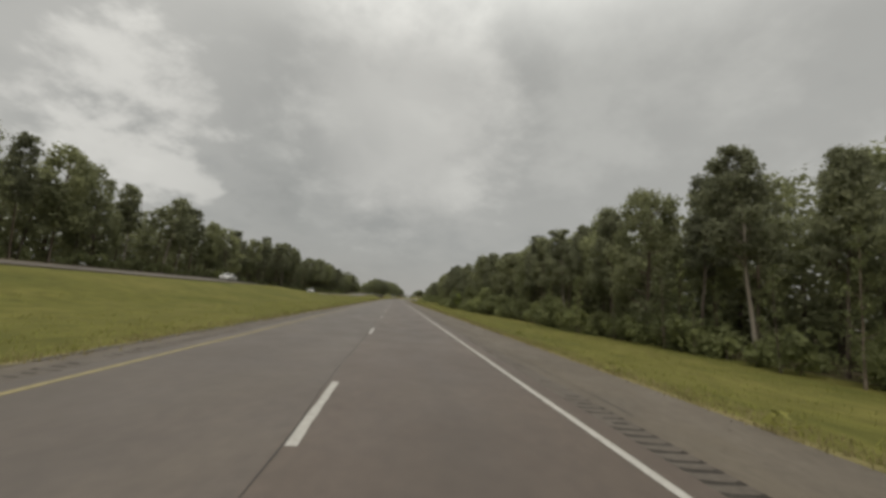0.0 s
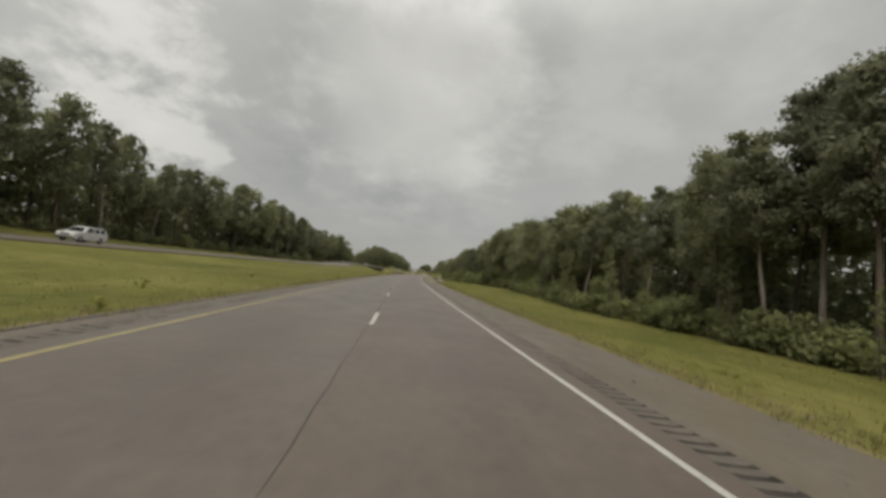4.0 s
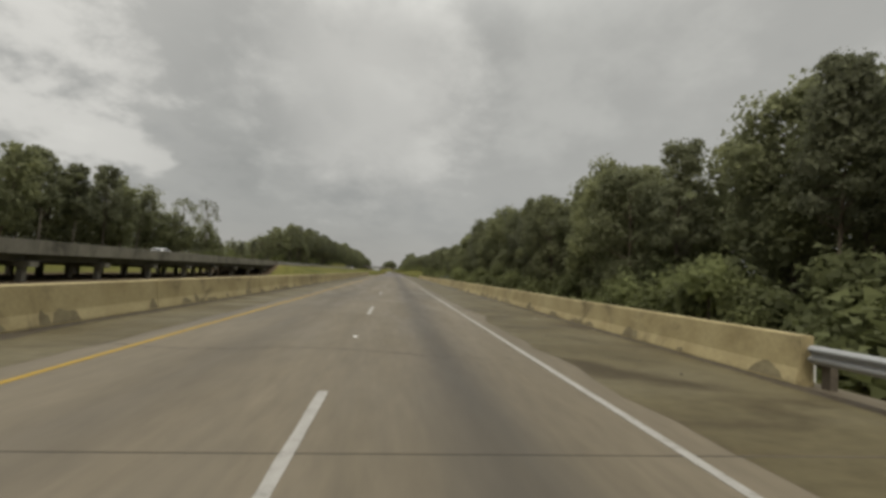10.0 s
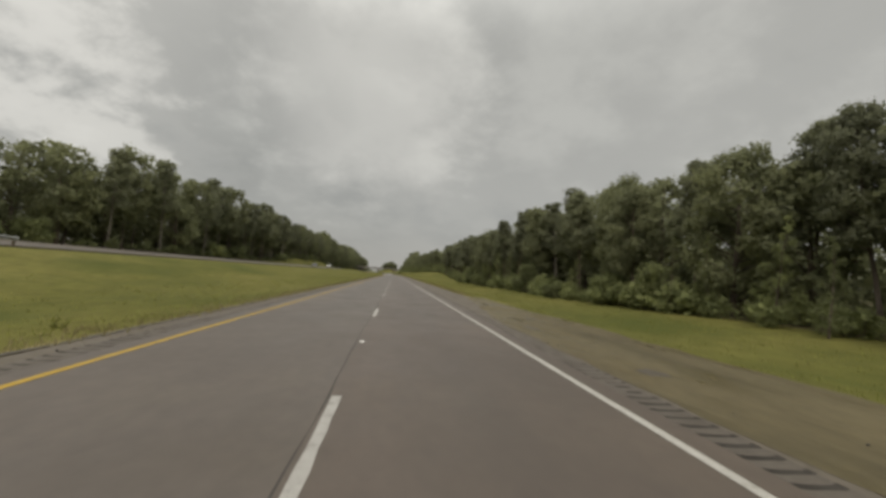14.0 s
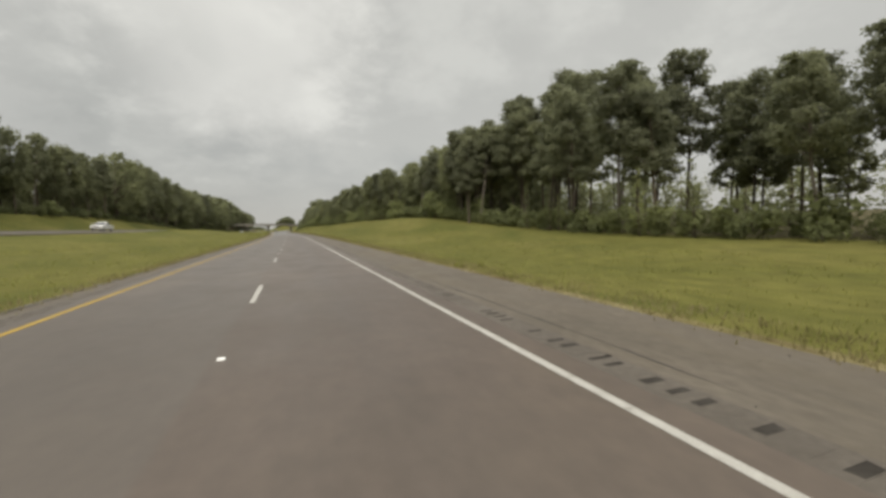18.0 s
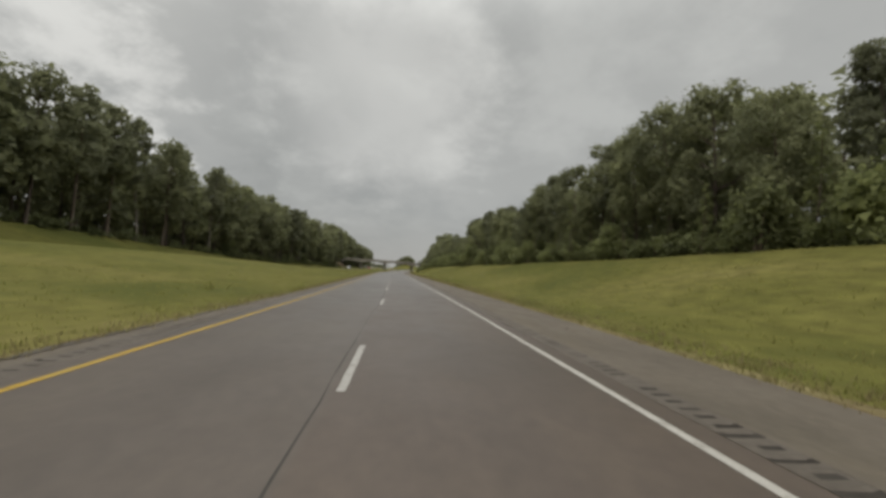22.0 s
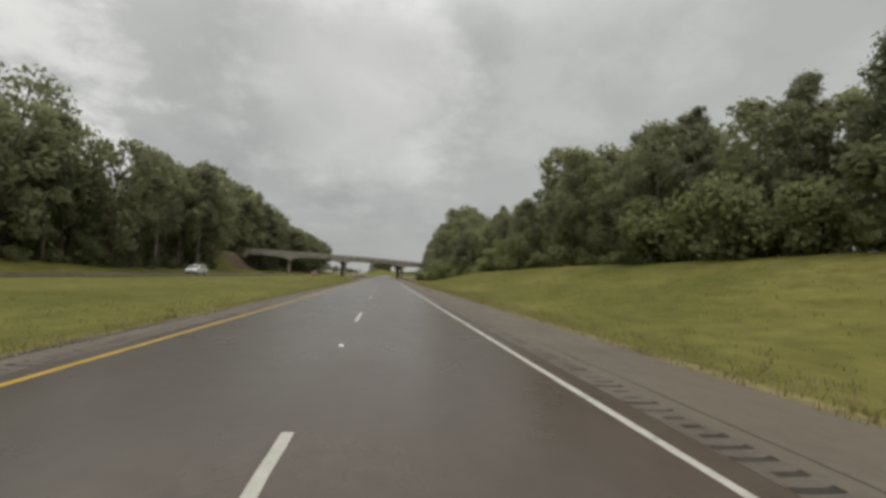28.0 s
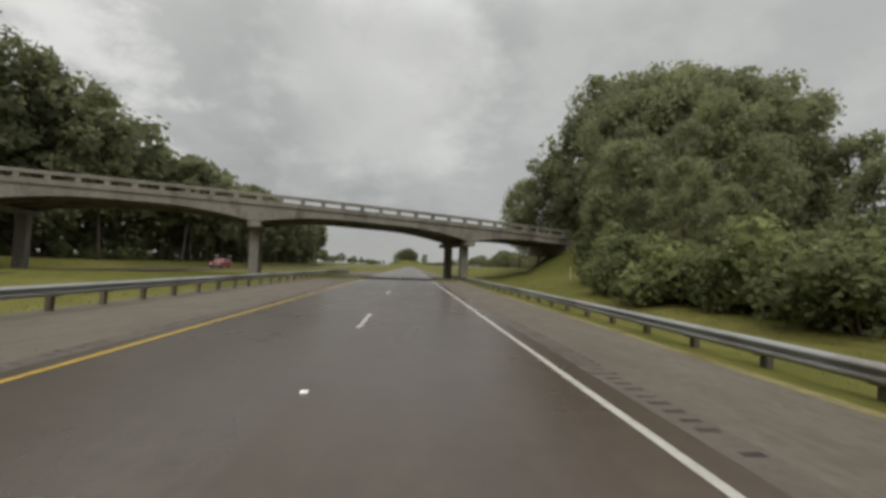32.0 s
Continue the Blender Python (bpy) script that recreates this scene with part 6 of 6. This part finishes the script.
def prism(profile, half, taper=0.0, z_taper=0.9, bevel=0.05):
    """A side profile of (y, z) points given a width; above z_taper its sides lean in."""
    b = bmesh.new()

    def hx(z):
        return half - taper * max(0.0, z - z_taper)

    l = [b.verts.new((-hx(z), y, z)) for y, z in profile]
    r = [b.verts.new((hx(z), y, z)) for y, z in profile]
    n = len(profile)
    b.faces.new(l), b.faces.new(r[::-1])
    for i in range(n):
        j = (i + 1) % n
        b.faces.new((l[i], r[i], r[j], l[j]))
    if bevel:
        bmesh.ops.bevel(b, geom=list(b.edges), offset=bevel, segments=2, affect="EDGES", profile=0.6)
    return b


def car(kind, paint, label, x, y):
    """A vehicle whose nose points down -y."""
    c = thing({"suv": "suv", "pickup": "pickup_truck", "sedan": "sedan"}[kind], label, "car", "", Matrix.Translation((x, y, 1.52 if 326 < y < 420 else far_level(x, y) + 0.02)) @ Matrix.Rotation(math.atan(0.0 if 326 < y < 420 else BANK(y)), 4, "Y"))
    if kind == "suv":
        length, half, r = 4.75, 0.94, 0.36
        body = [(-2.35, 0.42), (-2.37, 0.72), (-2.2, 0.98), (-1.25, 1.1), (2.3, 1.12), (2.38, 0.7), (2.3, 0.4), (1.9, 0.3), (-1.95, 0.3)]
        cab = [(-1.35, 1.05), (-0.55, 1.68), (0.2, 1.76), (2.0, 1.72), (2.34, 1.08)]
        panes = [(-0.5, 0.35), (0.45, 1.2), (1.3, 2.0)]
    elif kind == "pickup":
        length, half, r = 5.7, 0.99, 0.4
        body = [(-2.8, 0.5), (-2.82, 0.85), (-2.68, 1.12), (-1.3, 1.2), (2.78, 1.2), (2.82, 0.75), (2.75, 0.5), (2.3, 0.42), (-2.4, 0.42)]
        cab = [(-1.35, 1.15), (-0.65, 1.82), (-0.1, 1.88), (0.95, 1.86), (1.2, 1.16)]
        panes = [(-0.55, 0.15), (0.25, 0.85)]
    else:
        length, half, r = 4.7, 0.9, 0.32
        body = [(-2.32, 0.4), (-2.35, 0.62), (-2.15, 0.84), (-1.1, 0.95), (1.6, 0.97), (2.25, 0.95), (2.35, 0.65), (2.28, 0.38), (1.9, 0.26), (-1.9, 0.26)]
        cab = [(-1.2, 0.92), (-0.3, 1.4), (0.35, 1.45), (1.0, 1.4), (1.75, 0.94)]
        panes = [(-0.3, 0.35), (0.43, 1.1)]
    part("body", prism(body, half, bevel=0.06), paint, c)
    base = cab[0][1]
    part("cabin", prism(cab, half - 0.03, 0.28, base, 0.05), paint, c)
    zt = max(z for _, z in cab)
    for s in (-1, 1):
        for a, d in panes:
            b = bmesh.new()
            z0, z1 = base + 0.1, zt - 0.12
            off = lambda z: s * (half - 0.03 - 0.28 * (z - base) + 0.008)
            lean = 0.22 if a == panes[0][0] else 0.03
            vs = [b.verts.new(p) for p in ((off(z0), a - lean, z0), (off(z0), d, z0), (off(z1), d - 0.03, z1), (off(z1), a + lean * 0.9, z1))]
            b.faces.new(vs)
            ext = bmesh.ops.extrude_face_region(b, geom=list(b.faces))
            bmesh.ops.translate(b, verts=[v for v in ext["geom"] if isinstance(v, bmesh.types.BMVert)], vec=(-s * 0.006, 0, 0))
            part("side_window", b, GLASS, c)
        part("mirror", box(s * (half + 0.02) - 0.09, s * (half + 0.02) + 0.09, cab[0][0] + 0.25, cab[0][0] + 0.37, base, base + 0.15, 0.03), paint, c)
        part("headlight", box(s * half * 0.72 - 0.17, s * half * 0.72 + 0.17, -length / 2 - 0.01, -length / 2 + 0.3, base - 0.32, base - 0.16, 0.03), LAMP_CLEAR, c)
        part("tail_light", box(s * half * 0.86 - 0.09, s * half * 0.86 + 0.09, length / 2 - 0.1, length / 2 + 0.02, base - 0.3, base + 0.0, 0.02), LAMP_RED, c)
        for wy in (-length * 0.31, length * 0.29):
            wheel(c, s * (half - 0.1), wy, r, 0.22)
    # windscreen and rear window lie just proud of the cabin's slopes
    for (y0, z0), (y1, z1), name in ((cab[0], cab[1], "windscreen"), (cab[-1], cab[-2], "rear_window")):
        d = Vector((0, y1 - y0, z1 - z0))
        nrm = Vector((0, -d.z, d.y)).normalized() if name == "windscreen" else Vector((0, d.z, -d.y)).normalized()
        b = bmesh.new()
        pts = []
        for t, wv in ((0.12, half - 0.12), (0.9, half - 0.3)):
            p = Vector((0, y0, z0)) + d * t + nrm * 0.012
            pts += [(wv, p.y, p.z), (-wv, p.y, p.z)]
        b.faces.new([b.verts.new(pts[i]) for i in (0, 1, 3, 2)])
        ext = bmesh.ops.extrude_face_region(b, geom=list(b.faces))
        bmesh.ops.translate(b, verts=[v for v in ext["geom"] if isinstance(v, bmesh.types.BMVert)], vec=nrm * -0.008)
        part(name, b, GLASS, c)
    part("grille", box(-half * 0.5, half * 0.5, -length / 2 - 0.03, -length / 2 + 0.1, base - 0.34, base - 0.18, 0.015), BLACK, c)
    part("front_bumper", box(-half * 0.96, half * 0.96, -length / 2 - 0.06, -length / 2 + 0.25, 0.34, 0.56, 0.05), DARK_STEEL if kind != "sedan" else paint, c)
    part("rear_bumper", box(-half * 0.96, half * 0.96, length / 2 - 0.22, length / 2 + 0.06, 0.36, 0.58, 0.05), DARK_STEEL if kind != "sedan" else paint, c)
    if kind == "pickup":
        # a black sheet on the closed body stands in for the bed's dark hollow
        part("bed", box(-half + 0.12, half - 0.12, 1.3, 2.68, 1.19, 1.212), BLACK, c, "flat black sheet in place of the load bed's hollow")
    if kind == "suv":
        for s in (-1, 1):
            part("roof_rail", cyl(0.022, 2.0, "y", (s * 0.62, 0.8, zt + 0.04), 8), DARK_STEEL, c)


def build_cars():
    car("suv", SILVER_CAR, "silver sport utility vehicle on the opposite carriageway", -35.2, 170.5)
    car("sedan", SILVER_CAR, "silver sedan on the opposite carriageway", -35.2, 86.5)
    car("pickup", WHITE_CAR, "white pickup truck on the opposite carriageway", -35.2, 672.0)
    car("suv", WHITE_CAR, "white sport utility vehicle on the opposite carriageway", -33.5, 963.0)
    car("sedan", WHITE_CAR, "white sedan crossing the trestle bridge", -35.2, 381.0)
    car("sedan", DARK_CAR, "dark sedan on the opposite carriageway", -35.2, 630.0)
    car("suv", RED_CAR, "red sport utility vehicle beyond the overpass", -33.0, 1084.0)


build_ground()
build_near_road()
build_far_road()
build_near_bridge()
build_far_bridge()
build_overpass()
build_roadside()
build_cars()
build_trees()
build_bushes()
build_woodland()
build_horizon()
build_grass()


def lay_on_course():
    """Lays all that was built along a straight line on the road's true course: meshes in map metres bend, placed things are carried along."""
    still = Matrix.Identity(4)

    def loose(ob):
        return ob.matrix_basis == still

    for ob in list(bpy.data.objects):
        if ob.type not in ("MESH", "EMPTY"):
            continue
        up = ob.parent
        if up and not (loose(up) and (not up.parent or loose(up.parent))):
            continue
        if not loose(ob) or ob.type == "MESH" and ob.data.users > 1:
            m = ob.matrix_basis.copy()
            x, y, turn = on_course(m.translation.x, m.translation.y)
            spin = Matrix.Rotation(float(turn), 4, "Z") @ m
            spin.translation = (float(x), float(y), m.translation.z)
            ob.matrix_basis = spin
        elif ob.type == "MESH":
            co = np.empty(3 * len(ob.data.vertices), dtype=np.float32)
            ob.data.vertices.foreach_get("co", co)
            co = co.reshape(-1, 3)
            if ob.name.startswith(("pavement", "deck_slab")):
                ob.data.attributes.new("road_x", "FLOAT", "POINT").data.foreach_set("value", np.ascontiguousarray(co[:, 0]))
            x, y, turn = on_course(co[:, 0].astype(float), co[:, 1].astype(float))
            co[:, 0], co[:, 1] = x, y
            ob.data.vertices.foreach_set("co", co.ravel())
            ob.data.update()


lay_on_course()
